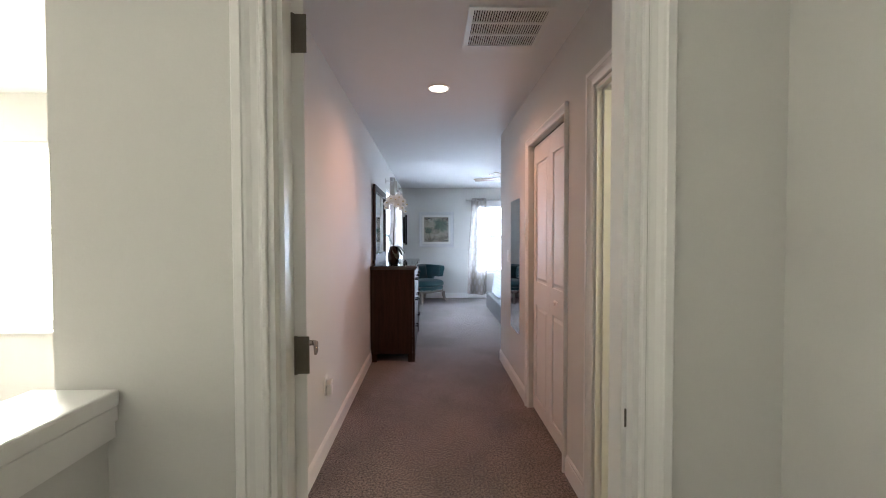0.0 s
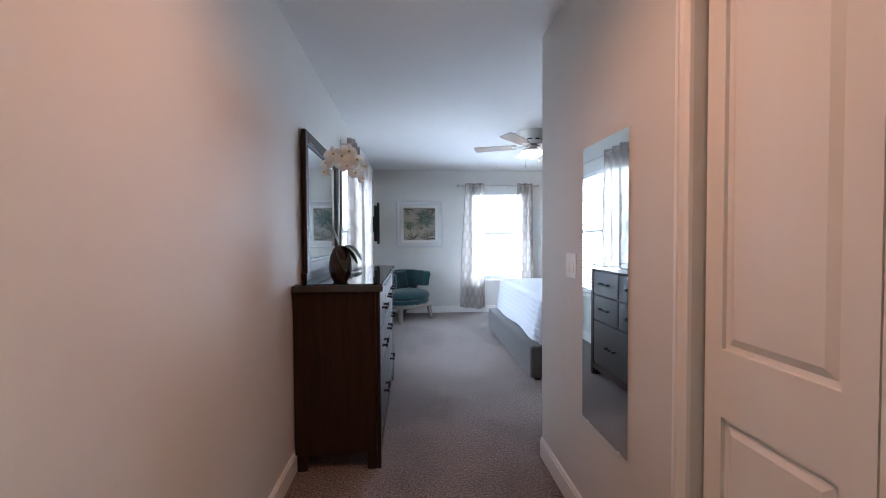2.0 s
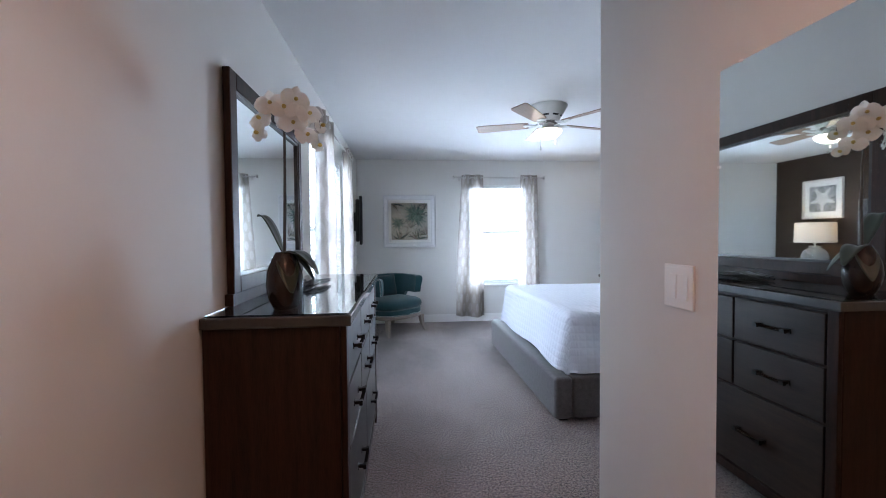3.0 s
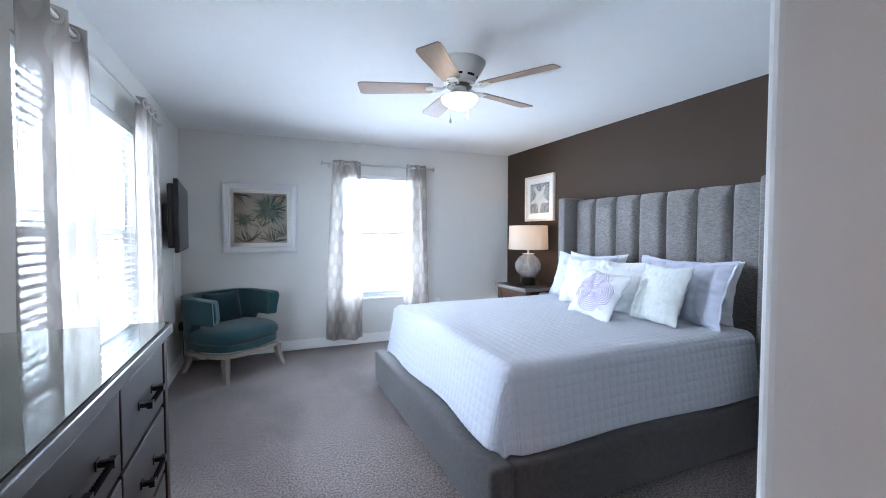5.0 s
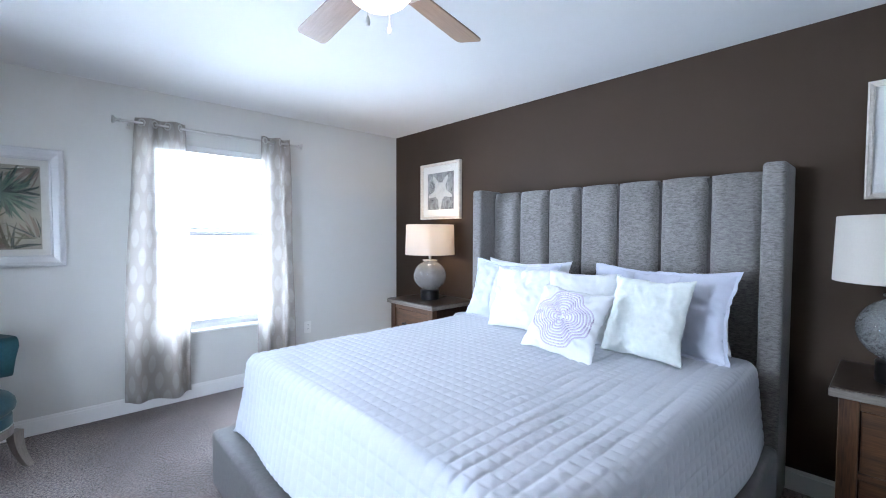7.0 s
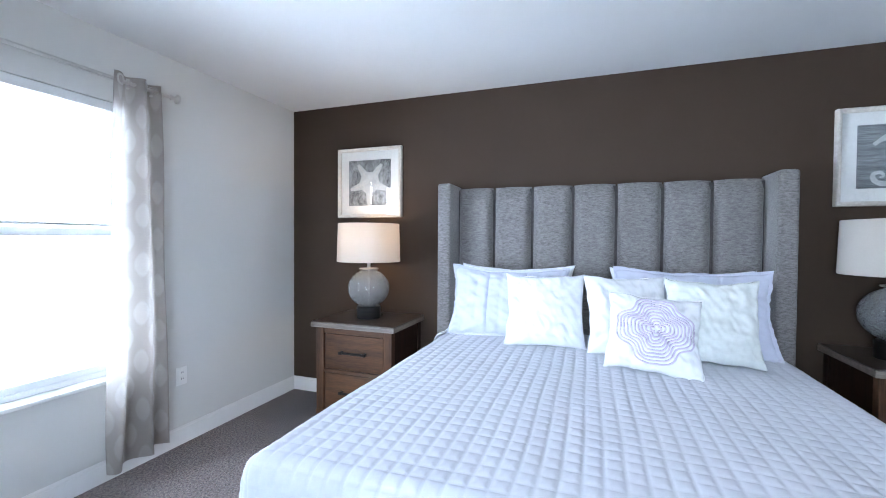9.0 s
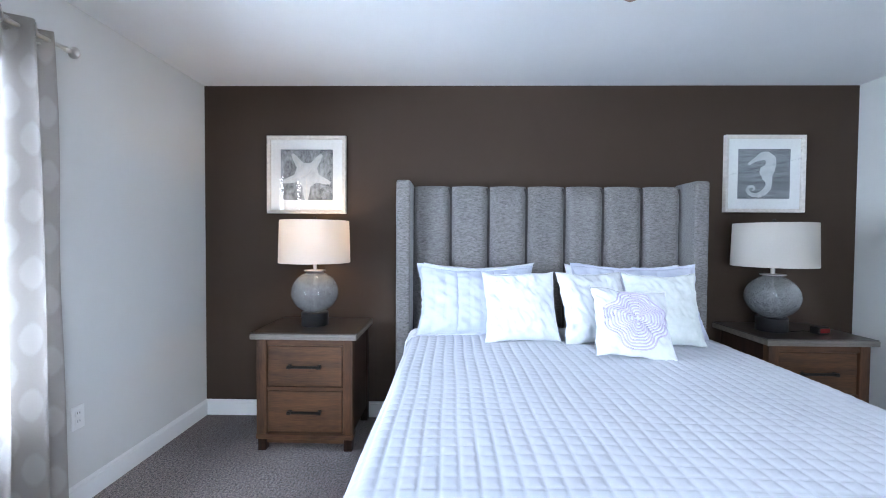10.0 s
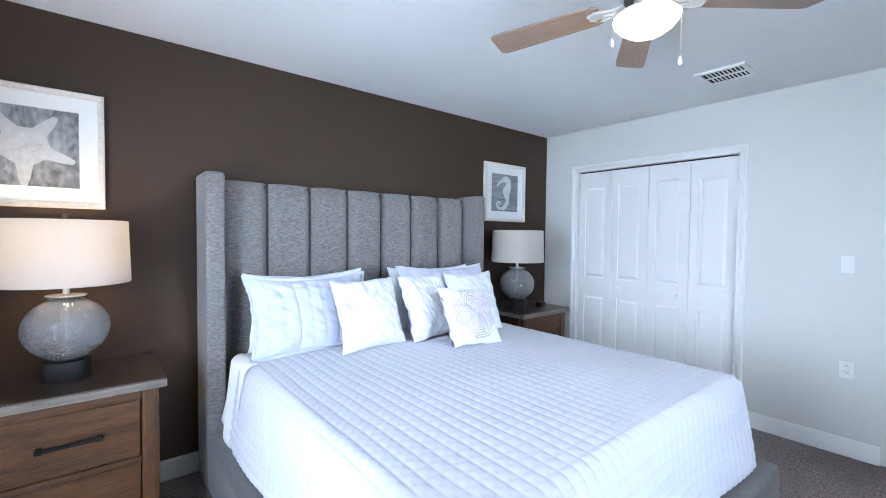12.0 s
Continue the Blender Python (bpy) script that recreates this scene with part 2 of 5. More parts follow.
# openings: entry door, bathroom, hall closet, bedroom closet
D1, D2, D3, D4 = (-0.094, 0.692), (1.245, 2.025), (2.452, 3.312), (1.828, 3.188)
HEAD = 2.03
struct("wall_south", boxes(*wall_x(XR + T, XB, YC - T, YC, [(D4[0], D4[1], 0, HEAD)])), PAINT, "pale warm grey painted wall with closet opening")
bm = boxes(*wall_y(YD + T, YC - 0.03, XR, XR + T, [(D2[0], D2[1], 0, HEAD), (D3[0], D3[1], 0, HEAD)]))
box(bm, XR + 0.03, XR + T, YC - 0.03, YC, 0, CEIL)
prof = [bm.verts.new((XR + 0.03 - 0.03 * math.cos(a), YC - 0.03 + 0.03 * math.sin(a), z)) for z in (0, CEIL) for a in [k * math.pi / 12 for k in range(7)]]
for k in range(6):
    bm.faces.new((prof[k], prof[k + 1], prof[k + 8], prof[k + 7]))
for f in bm.faces:
    f.smooth = False
struct("wall_hall", bm, PAINT, "pale hall wall with rounded corner, bathroom door and closet")
struct("wall_entry", boxes(*wall_x(-0.522, 1.0, YD, YD + T, [(D1[0], D1[1], 0, HEAD)])), PAINT, "pale grey wall round the bedroom doorway")
struct("wall_landing_east", boxes((1.0, XR + T, -3.0, YD + T, 0, CEIL)), PAINT, "pale grey painted wall of the landing")
struct("wall_landing_south", boxes((-4.2, 1.20, -3.12, -3.0, 0, CEIL)), PAINT, "plain pale wall closing the landing")
struct("wall_stair_west", boxes((-4.32, -4.2, -3.12, 3.52, 0, CEIL)), PAINT, "plain pale wall of the stairwell")
struct("wall_stair_north", boxes(*wall_x(-4.2, XL - T, 3.4, 3.52, [W3])), PAINT, "pale wall of the stairwell with a window")
# bathroom and closets behind the doors
struct("wall_bath", boxes((3.0, 3.1, 0.4, 2.46, 0, CEIL), (XR + T, 3.0, 2.36, 2.46, 0, CEIL), (XR + T, 3.0, 0.4, 0.5, 0, CEIL)), BATHPAINT, "pale cream bathroom walls")
struct("wall_closet", boxes((1.75, 1.85, 2.46, 3.65, 0, CEIL), (XR + T, 1.85, 3.55, 3.65, 0, CEIL), (D4[0] - 0.3, 3.56, 3.85, 3.95, 0, CEIL), (D4[0] - 0.3, D4[0] - 0.2, 3.95, YC - T, 0, CEIL)), PAINT, "plain closet walls behind the doors")
struct("wall_landing_half", boxes((-0.54, -0.418, -3.0, YD, 0, 0.985)), PAINT, "half-height wall beside the stairwell")
cap = thing("half_wall_cap", pose(0, 0, 0), "white painted wooden cap on the half-height wall", "trim")
part("board", boxes((-0.565, -0.390, -3.0, YD - 0.002, 0.985, 1.020)), TRIM, cap, bevel=0.006)
part("moulding", boxes((-0.418, -0.401, -3.0, YD - 0.002, 0.920, 0.984), (-0.418, -0.396, -3.0, YD - 0.002, 0.955, 0.9835)), TRIM, cap)

# backdrops beyond the windows
for nm, r in (("backdrop", (-1.9, 7.0, YF + 1.6, YF + 1.62, -1.5, 5.5)), ("backdrop", (XL - 1.62, XL - 1.6, 3.6, YF + 1.55, -1.5, 8.0)), ("backdrop", (-5.5, -1.2, 4.9, 4.92, -1.5, 4.5))):
    ob = struct(nm, boxes(r), OUT, "blown-out white daylight distance", category="backdrop")


# ---- trim ----
def baseboard(name, pts, out):
    """Baseboard runs: (x0, y0, x1, y1) along a wall face, standing out along out."""
    bm = bmesh.new()
    x0, y0, x1, y1 = pts
    ox, oy = out
    for d, z0, z1 in ((0.014, 0, 0.095), (0.009, 0.095, 0.108), (0.005, 0.108, 0.114)):
        box(bm, min(x0, x1, x0 + ox * d, x1 + ox * d), max(x0, x1, x0 + ox * d, x1 + ox * d), min(y0, y1, y0 + oy * d, y1 + oy * d), max(y0, y1, y0 + oy * d, y1 + oy * d), z0, z1)
    return struct(name, bm, TRIM, "white painted baseboard", category="baseboard")


baseboard("baseboard", (XL, YD + T, XL, YF), (1, 0))
baseboard("baseboard", (XL + 0.015, YF, XB - 0.015, YF), (0, -1))
baseboard("baseboard", (XB, YC, XB, YF), (-1, 0))
baseboard("baseboard", (XR + 0.035, YC, D4[0] - 0.063, YC), (0, 1))
baseboard("baseboard", (D4[1] + 0.063, YC, XB - 0.015, YC), (0, 1))
baseboard("baseboard", (XR, D3[1] + 0.063, XR, YC - 0.03), (-1, 0))
baseboard("baseboard", (XR, D2[1] + 0.083, XR, D3[0] - 0.063), (-1, 0))
baseboard("baseboard", (D1[1] + 0.09, YD, 0.985, YD), (0, -1))
baseboard("baseboard", (1.0, -3.0, 1.0, YD - 0.015), (-1, 0))
baseboard("baseboard", (-0.418, YD, D1[0] - 0.09, YD), (0, -1))


def casing(name, axis, a, b, face, out, head, w, label):
    """Door casing on one wall face: stepped mouldings up both sides and across the head."""
    root = tagged(new(name), label, "door casing", kind="structure")
    prof = ((0, 0), (0, 0.010), (0.03, 0.012), (0.12, 0.0125), (0.17, 0.009), (0.24, 0.009), (0.42, 0.012), (0.56, 0.017), (0.64, 0.019), (0.68, 0.0225), (0.94, 0.0225), (1, 0.018), (1, 0))
    for nm, run in (("side_casing", 0), ("side_casing", 1), ("head_casing", 2)):
        bm = bmesh.new()
        ends = ([], [])
        for s, d in prof:
            q, f = s * w, face + out * d
            if run == 2:
                pts = ((a - q + 0.0002, head + q), (b + q - 0.0002, head + q))
            else:
                u = a - q if run == 0 else b + q
                pts = ((u, 0), (u, head + q))
            for e, (u, z) in zip(ends, pts):
                e.append(bm.verts.new((u, f, z) if axis == 'x' else (f, u, z)))
        bm.faces.new(ends[0]), bm.faces.new(ends[1])
        for k in range(len(prof)):
            k2 = (k + 1) % len(prof)
            bm.faces.new((ends[0][k], ends[0][k2], ends[1][k2], ends[1][k]))
        part(nm, bm, TRIM, root)
    return root


def jamb(name, axis, a, b, f0, f1, head, t=0.018):
    root = tagged(new(name), "white painted door jamb", "door jamb", kind="structure")
    for nm, u0, u1, z0, z1 in (("side_jamb", a, a + t, 0, head), ("side_jamb", b - t, b, 0, head), ("head_jamb", a + t, b - t, head - t, head)):
        r = (u0, u1, f0, f1, z0, z1) if axis == 'x' else (f0, f1, u0, u1, z0, z1)
        part(nm, boxes(r), TRIM, root)
    mid = (f0 + f1) / 2
    for nm, u0, u1, z0, z1 in (("stop", a + t, a + t + 0.011, 0, head - t), ("stop", b - t - 0.011, b - t, 0, head - t), ("stop", a + t + 0.011, b - t - 0.011, head - t - 0.011, head - t)):
        r = (u0, u1, mid - 0.03, mid + 0.005, z0, z1) if axis == 'x' else (mid - 0.03, mid + 0.005, u0, u1, z0, z1)
        part(nm, boxes(r), TRIM, root)
    return root


casing("trim_entry", 'x', D1[0] + 0.006, D1[1] - 0.006, YD, -1, HEAD, 0.064, "white moulded casing round the bedroom doorway")
casing("trim_entry_inside", 'x', D1[0] + 0.006, D1[1] - 0.006, YD + T, 1, HEAD, 0.07, "white moulded casing inside the bedroom doorway")
casing("trim_bath", 'y', D2[0] + 0.006, D2[1] - 0.004, XR, -1, HEAD, 0.075, "white moulded casing round the bathroom doorway")
casing("trim_hall_closet", 'y', D3[0], D3[1], XR, -1, HEAD, 0.05, "white moulded casing round the hall closet")
casing("trim_closet", 'x', D4[0], D4[1], YC, 1, HEAD, 0.06, "white moulded casing round the bedroom closet")
jamb("jamb_entry", 'x', D1[0], D1[1], YD + 0.001, YD + T - 0.001, HEAD - 0.002)
jamb("jamb_bath", 'y', D2[0], D2[1], XR + 0.001, XR + T - 0.001, HEAD - 0.002)


# ---- doors ----
def panel_leaf(w, h, t, cols, rows_, stile, margins):
    """A moulded door leaf in local x (width), y (thickness, front at 0 and back at t), z; raised panels on both faces. margins: (z0, z1) of each panel row."""
    bm = bmesh.new()
    inset = 0.011
    pw = (w - stile * (cols + 1)) / cols
    cells = [(stile + k * (pw + stile), stile + k * (pw + stile) + pw) for k in range(cols)]
    box(bm, 0, w, inset, t - inset, 0, h)
    for side in (0, 1):
        y0, y1 = (0, inset) if side == 0 else (t - inset, t)
        edges = [0] + [v for c in cells for v in c] + [w]
        for k in range(0, len(edges), 2):
            box(bm, edges[k], edges[k + 1], y0, y1, 0, h)
        zs = [0] + [v for c in margins for v in c] + [h]
        for c0, c1 in cells:
            for k in range(0, len(zs), 2):
                box(bm, c0, c1, y0, y1, zs[k], zs[k + 1])
            for z0, z1 in margins:
                base, top = (inset, 0.0015) if side == 0 else (t - inset, t - 0.0015)
                for q0, q1, e0, e1 in ((0.014, 0.034, base, top),):
                    ring0 = [(c0 + q0, base, z0 + q0), (c1 - q0, base, z0 + q0), (c1 - q0, base, z1 - q0), (c0 + q0, base, z1 - q0)]
                    ring1 = [(c0 + q1, top, z0 + q1), (c1 - q1, top, z0 + q1), (c1 - q1, top, z1 - q1), (c0 + q1, top, z1 - q1)]
                    a = [bm.verts.new(p) for p in ring0]
                    b = [bm.verts.new(p) for p in ring1]
                    for i in range(4):
                        bm.faces.new((a[i], a[(i + 1) % 4], b[(i + 1) % 4], b[i]))
                    bm.faces.new(b)
    return bm


def knob(parent, at, axis_out, material=PLASTIC):
    """A small round pull on a stem."""
    p, o = Vector(at), Vector(axis_out)
    bm = bmesh.new()
    cyl(bm, p, p + o * 0.012, 0.007)
    cyl(bm, p + o * 0.012, p + o * 0.020, 0.011, 0.018)
    cyl(bm, p + o * 0.020, p + o * 0.030, 0.018, 0.012)
    return part("knob", bm, material, parent, "small round white knob", smooth=True)


PAN = ((0.10, 0.81), (0.985, 1.87))


def bifold(name, m, width, leaves, h, knobs, label):
    root = tagged(new(name), label, "closet door", kind="structure")
    root.matrix_basis = m
    lw = width / leaves
    for k in range(leaves):
        leaf = part("door_leaf", panel_leaf(lw - 0.004, h, 0.030, 1, 2, min(0.062, lw * 0.2), PAN), DOOR, root)
        leaf.location = (k * lw + 0.002, 0, 0.012)
        if k in knobs:
            knob(leaf, ((lw - 0.004) * knobs[k], 0, 0.905), (0, -1, 0))
    # black strip puts the shade of the gap over the leaves into colour
    part("track", boxes((0, width, 0.004, 0.026, h + 0.014, h + 0.0235)), BLACK, root, "black track strip for the shaded gap over the leaves")
    return root


# hall closet: one pair of leaves, seen from -x
bifold("door_hall_closet", pose(XR + 0.035, D3[1] - 0.004, 0, 0, 0, -90), D3[1] - D3[0] - 0.008, 2, HEAD - 0.024, {1: 0.45}, "white four-panel bifold closet door, closed")
# bedroom closet: two pairs, seen from +y
bifold("door_closet", pose(D4[1] - 0.004, YC - 0.035, 0, 0, 0, 180), D4[1] - D4[0] - 0.008, 4, HEAD - 0.024, {1: 0.25, 2: 0.75}, "white panelled double bifold closet doors, closed")

SIX = ((0.22, 0.82), (1.0, 1.88))


def hinge(parent, at, turn):
    bm = bmesh.new()
    cyl(bm, (0, 0, -0.046), (0, 0, 0.046), 0.007, n=10)
    box(bm, 0, 0.034, -0.0035, -0.001, -0.044, 0.044)
    box(bm, -0.034, 0, -0.0035, -0.001, -0.044, 0.044)
    for z in (-0.03, 0, 0.03):
        for x in (-0.022, 0.022):
            cyl(bm, (x, -0.0045, z), (x, -0.003, z), 0.004, n=8)
    ob = part("hinge", bm, STEEL, parent, "dull steel butt hinge", bevel=0.0)
    ob.matrix_basis = Matrix.Translation(at) @ pose(0, 0, 0, 0, 0, turn)
    return ob


def swing_door(name, m, w, label, lever_out=True):
    root = tagged(new(name), label, "door", kind="structure")
    root.matrix_basis = m
    leaf = part("door_leaf", panel_leaf(w, 2.0, 0.035, 1, 2, 0.11, SIX), DOOR, root)
    leaf.location = (0, 0, 0.012)
    for s, y in ((-1, 0.0), (1, 0.035)):
        bm = bmesh.new()
        cyl(bm, (w - 0.06, y, 0.91), (w - 0.06, y + s * 0.010, 0.91), 0.032, 0.030, 28)
        cyl(bm, (w - 0.06, y + s * 0.010, 0.91), (w - 0.06, y + s * 0.045, 0.91), 0.011)
        tube(bm, [(w - 0.06, y + s * 0.045, 0.91), (w - 0.085, y + s * 0.050, 0.913), (w - 0.12, y + s * 0.050, 0.910), (w - 0.155, y + s * 0.048, 0.900), (w - 0.17, y + s * 0.046, 0.894)], 0.009, 10, [0.011, 0.011, 0.009, 0.008, 0.006])
        part("lever_handle", bm, NICKEL, root, "brushed nickel lever handle", smooth=True)
    return root


d1 = swing_door("door_entry", pose(-0.050, YD + 0.128, 0, 0, 0, 108), 0.755, "white panelled door standing open against the hall wall")
for z in (0.25, 1.05, 1.80):
    hinge(d1, (0.004, 0.026, z), -108)
d2 = swing_door("door_bath", pose(XR + T + 0.002, D2[1] - 0.022, 0, 0, 0, -3), 0.735, "white panelled bathroom door standing open")
for z in (0.25, 1.08, 1.82):
    hinge(d2, (-0.005, -0.004, z), 0)
strike = thing("strike_plate", pose(D1[1] - 0.0185, YD + 0.05, 0.93), "dull steel strike plate on the jamb", "strike plate")
part("plate", boxes((-0.0025, 0, -0.016, 0.016, -0.035, 0.035)), STEEL, strike)
part("lip", boxes((-0.004, 0.0, -0.022, -0.016, -0.02, 0.02)), STEEL, strike)

# ---- windows, blinds, curtains ----
def fabric(name, color, other, through_light=0.35, weave=900, pattern=None, rough=0.9, bump=0.3, clear=0.0):
    """Woven cloth, partly translucent; pattern: colour and size of pale medallions."""
    m = mat(name, color, rough, other=other, scale=weave * 0.25, fine=weave, amount=0.45, bump=bump, depth=0.001, spec=0.15, sheen=0.25)
    n, l = m.node_tree.nodes, m.node_tree.links
    b = n["Principled BSDF"]
    src = b.inputs["Base Color"].links[0].from_socket
    if pattern:
        pc, size = pattern
        uv = n.new("ShaderNodeUVMap")
        mp = n.new("ShaderNodeMapping")
        mp.inputs["Scale"].default_value = (1 / size, 1 / (size * 1.7), 1)
        l.new(uv.outputs[0], mp.inputs["Vector"])
        sep = n.new("ShaderNodeSeparateXYZ")
        l.new(mp.outputs[0], sep.inputs[0])
        vals = []
        for ax in (0, 1):
            s = n.new("ShaderNodeMath")
            s.operation = 'MULTIPLY'
            l.new(sep.outputs[ax], s.inputs[0])
            s.inputs[1].default_value = 2 * math.pi
            c = n.new("ShaderNodeMath")
            c.operation = 'COSINE'
            l.new(s.outputs[0], c.inputs[0])
            vals.append(c)
        add = n.new("ShaderNodeMath")
        add.operation = 'ADD'
        l.new(vals[0].outputs[0], add.inputs[0]), l.new(vals[1].outputs[0], add.inputs[1])
        ab = n.new("ShaderNodeMath")
        ab.operation = 'ABSOLUTE'
        l.new(add.outputs[0], ab.inputs[0])
        spk = n.new("ShaderNodeTexNoise")
        spk.inputs["Scale"].default_value = 160
        l.new(uv.outputs[0], spk.inputs["Vector"])
        sm = n.new("ShaderNodeMath")
        sm.operation = 'MULTIPLY_ADD'
        l.new(spk.outputs["Fac"], sm.inputs[0])
        sm.inputs[1].default_value = 0.5
        l.new(ab.outputs[0], sm.inputs[2])
        rg = n.new("ShaderNodeMapRange")
        rg.inputs["From Min"].default_value, rg.inputs["From Max"].default_value = 1.05, 1.5
        l.new(sm.outputs[0], rg.inputs["Value"])
        mx = n.new("ShaderNodeMix")
        mx.data_type = 'RGBA'
        l.new(rg.outputs[0], mx.inputs["Factor"]), l.new(src, mx.inputs["A"])
        mx.inputs["B"].default_value = (*pc, 1)
        src = mx.outputs["Result"]
        l.new(src, b.inputs["Base Color"])
    if through_light:
        t, ms = n.new("ShaderNodeBsdfTranslucent"), n.new("ShaderNodeMixShader")
        l.new(src, t.inputs["Color"])
        ms.inputs[0].default_value = through_light
        l.new(b.outputs[0], ms.inputs[1]), l.new(t.outputs[0], ms.inputs[2])
        l.new(ms.outputs[0], n["Material Output"].inputs["Surface"])
        if clear:
            tr, m2 = n.new("ShaderNodeBsdfTransparent"), n.new("ShaderNodeMixShader")
            m2.inputs[0].default_value = clear
            l.new(ms.outputs[0], m2.inputs[1]), l.new(tr.outputs[0], m2.inputs[2])
            l.new(m2.outputs[0], n["Material Output"].inputs["Surface"])
    return m


CURTAIN = fabric("patterned_curtain_cloth", (0.545, 0.505, 0.47), (0.51, 0.47, 0.435), 0.72, 700, ((0.625, 0.59, 0.56), 0.16), clear=0.30)


def window_unit(name, m, w, z0, z1, label, blind_to):
    """A single-hung window in local x (width), y (outwards), with frame, sashes, panes, sill and a slatted blind down to blind_to."""
    root = tagged(new(name), label, "window", kind="structure")
    root.matrix_basis = m
    f, zm = 0.032, (z0 + z1) / 2 + 0.045
    part("window_frame", boxes((0, f, 0.055, 0.115, z0, z1), (w - f, w, 0.055, 0.115, z0, z1), (f, w - f, 0.055, 0.115, z0, z0 + f), (f, w - f, 0.055, 0.115, z1 - f, z1)), VINYL, root, bevel=0.004)
    part("upper_sash", boxes((f, w - f, 0.085, 0.105, zm - 0.02, zm + 0.02), (f, f + 0.025, 0.085, 0.105, zm + 0.02, z1 - f), (w - f - 0.025, w - f, 0.085, 0.105, zm + 0.02, z1 - f)), VINYL, root)
    part("lower_sash", boxes((f, w - f, 0.060, 0.083, zm - 0.025, zm + 0.012), (f, w - f, 0.060, 0.083, z0 + f, z0 + f + 0.034), (f, f + 0.03, 0.060, 0.083, z0 + f + 0.034, zm - 0.025), (w - f - 0.03, w - f, 0.060, 0.083, z0 + f + 0.034, zm - 0.025)), VINYL, root)
    for nm, a, b, y in (("pane", z0 + f + 0.034, zm - 0.025, 0.071), ("pane", zm + 0.02, z1 - f, 0.095)):
        p = part(nm, boxes((f + 0.02, w - f - 0.02, y, y + 0.004, a, b)), PANE, root)
        p.visible_shadow = False
    part("window_sill", boxes((-0.02, w + 0.02, -0.035, 0.054, z0 - 0.022, z0 - 0.0005)), TRIM, root, "white painted sill board", bevel=0.006)
    blind = tagged(thing(name.replace("window", "blind"), m, "white slatted horizontal window blind", "window blind"), kind="")
    part("head_rail", boxes((0.006, w - 0.006, 0.006, 0.05, z1 - 0.05, z1 - 0.002)), SLAT, blind, bevel=0.003)
    part("bottom_rail", boxes((0.008, w - 0.008, 0.010, 0.046, blind_to, blind_to + 0.016)), SLAT, blind, bevel=0.003)
    me = None
    z = blind_to + 0.045
    n = 0
    while z < z1 - 0.06:
        if me is None:
            bm = bmesh.new()
            sheet(bm, 2, 5, lambda u, v: (0.010 + u * (w - 0.020), 0.006 + 0.044 * v, 0.010 * (v - 0.5) + 0.004 * (1 - (2 * v - 1) ** 2)))
            ob = part("slat", bm, SLAT, blind)
            me = ob.data
        else:
            ob = new("slat", me)
            ob.parent = blind
        ob.location = (0, 0, z)
        z += 0.042
        n += 1
    for k, x in enumerate((0.12, w - 0.12) if w < 1.1 else (0.12, w / 2, w - 0.12)):
        bm = bmesh.new()
        cyl(bm, (x, 0.005, blind_to), (x, 0.005, z1 - 0.05), 0.0015, n=6)
        cyl(bm, (x, 0.052, blind_to), (x, 0.052, z1 - 0.05), 0.0015, n=6)
        part("ladder_cord", bm, SLAT, blind)
    return root


window_unit("window_1", pose(W1[0], YF, 0), W1[1] - W1[0], W1[2], W1[3], "white vinyl single-hung window, blown out by daylight", 1.385)
window_unit("window_2", pose(XL, W2[0], 0, 0, 0, 90), W2[1] - W2[0], W2[2], W2[3], "white vinyl window with its blind down", 0.60)
window_unit("window_3", pose(W3[0], 3.4, 0), W3[1] - W3[0], W3[2], W3[3], "white vinyl stairwell window, blown out by daylight", 1.36)


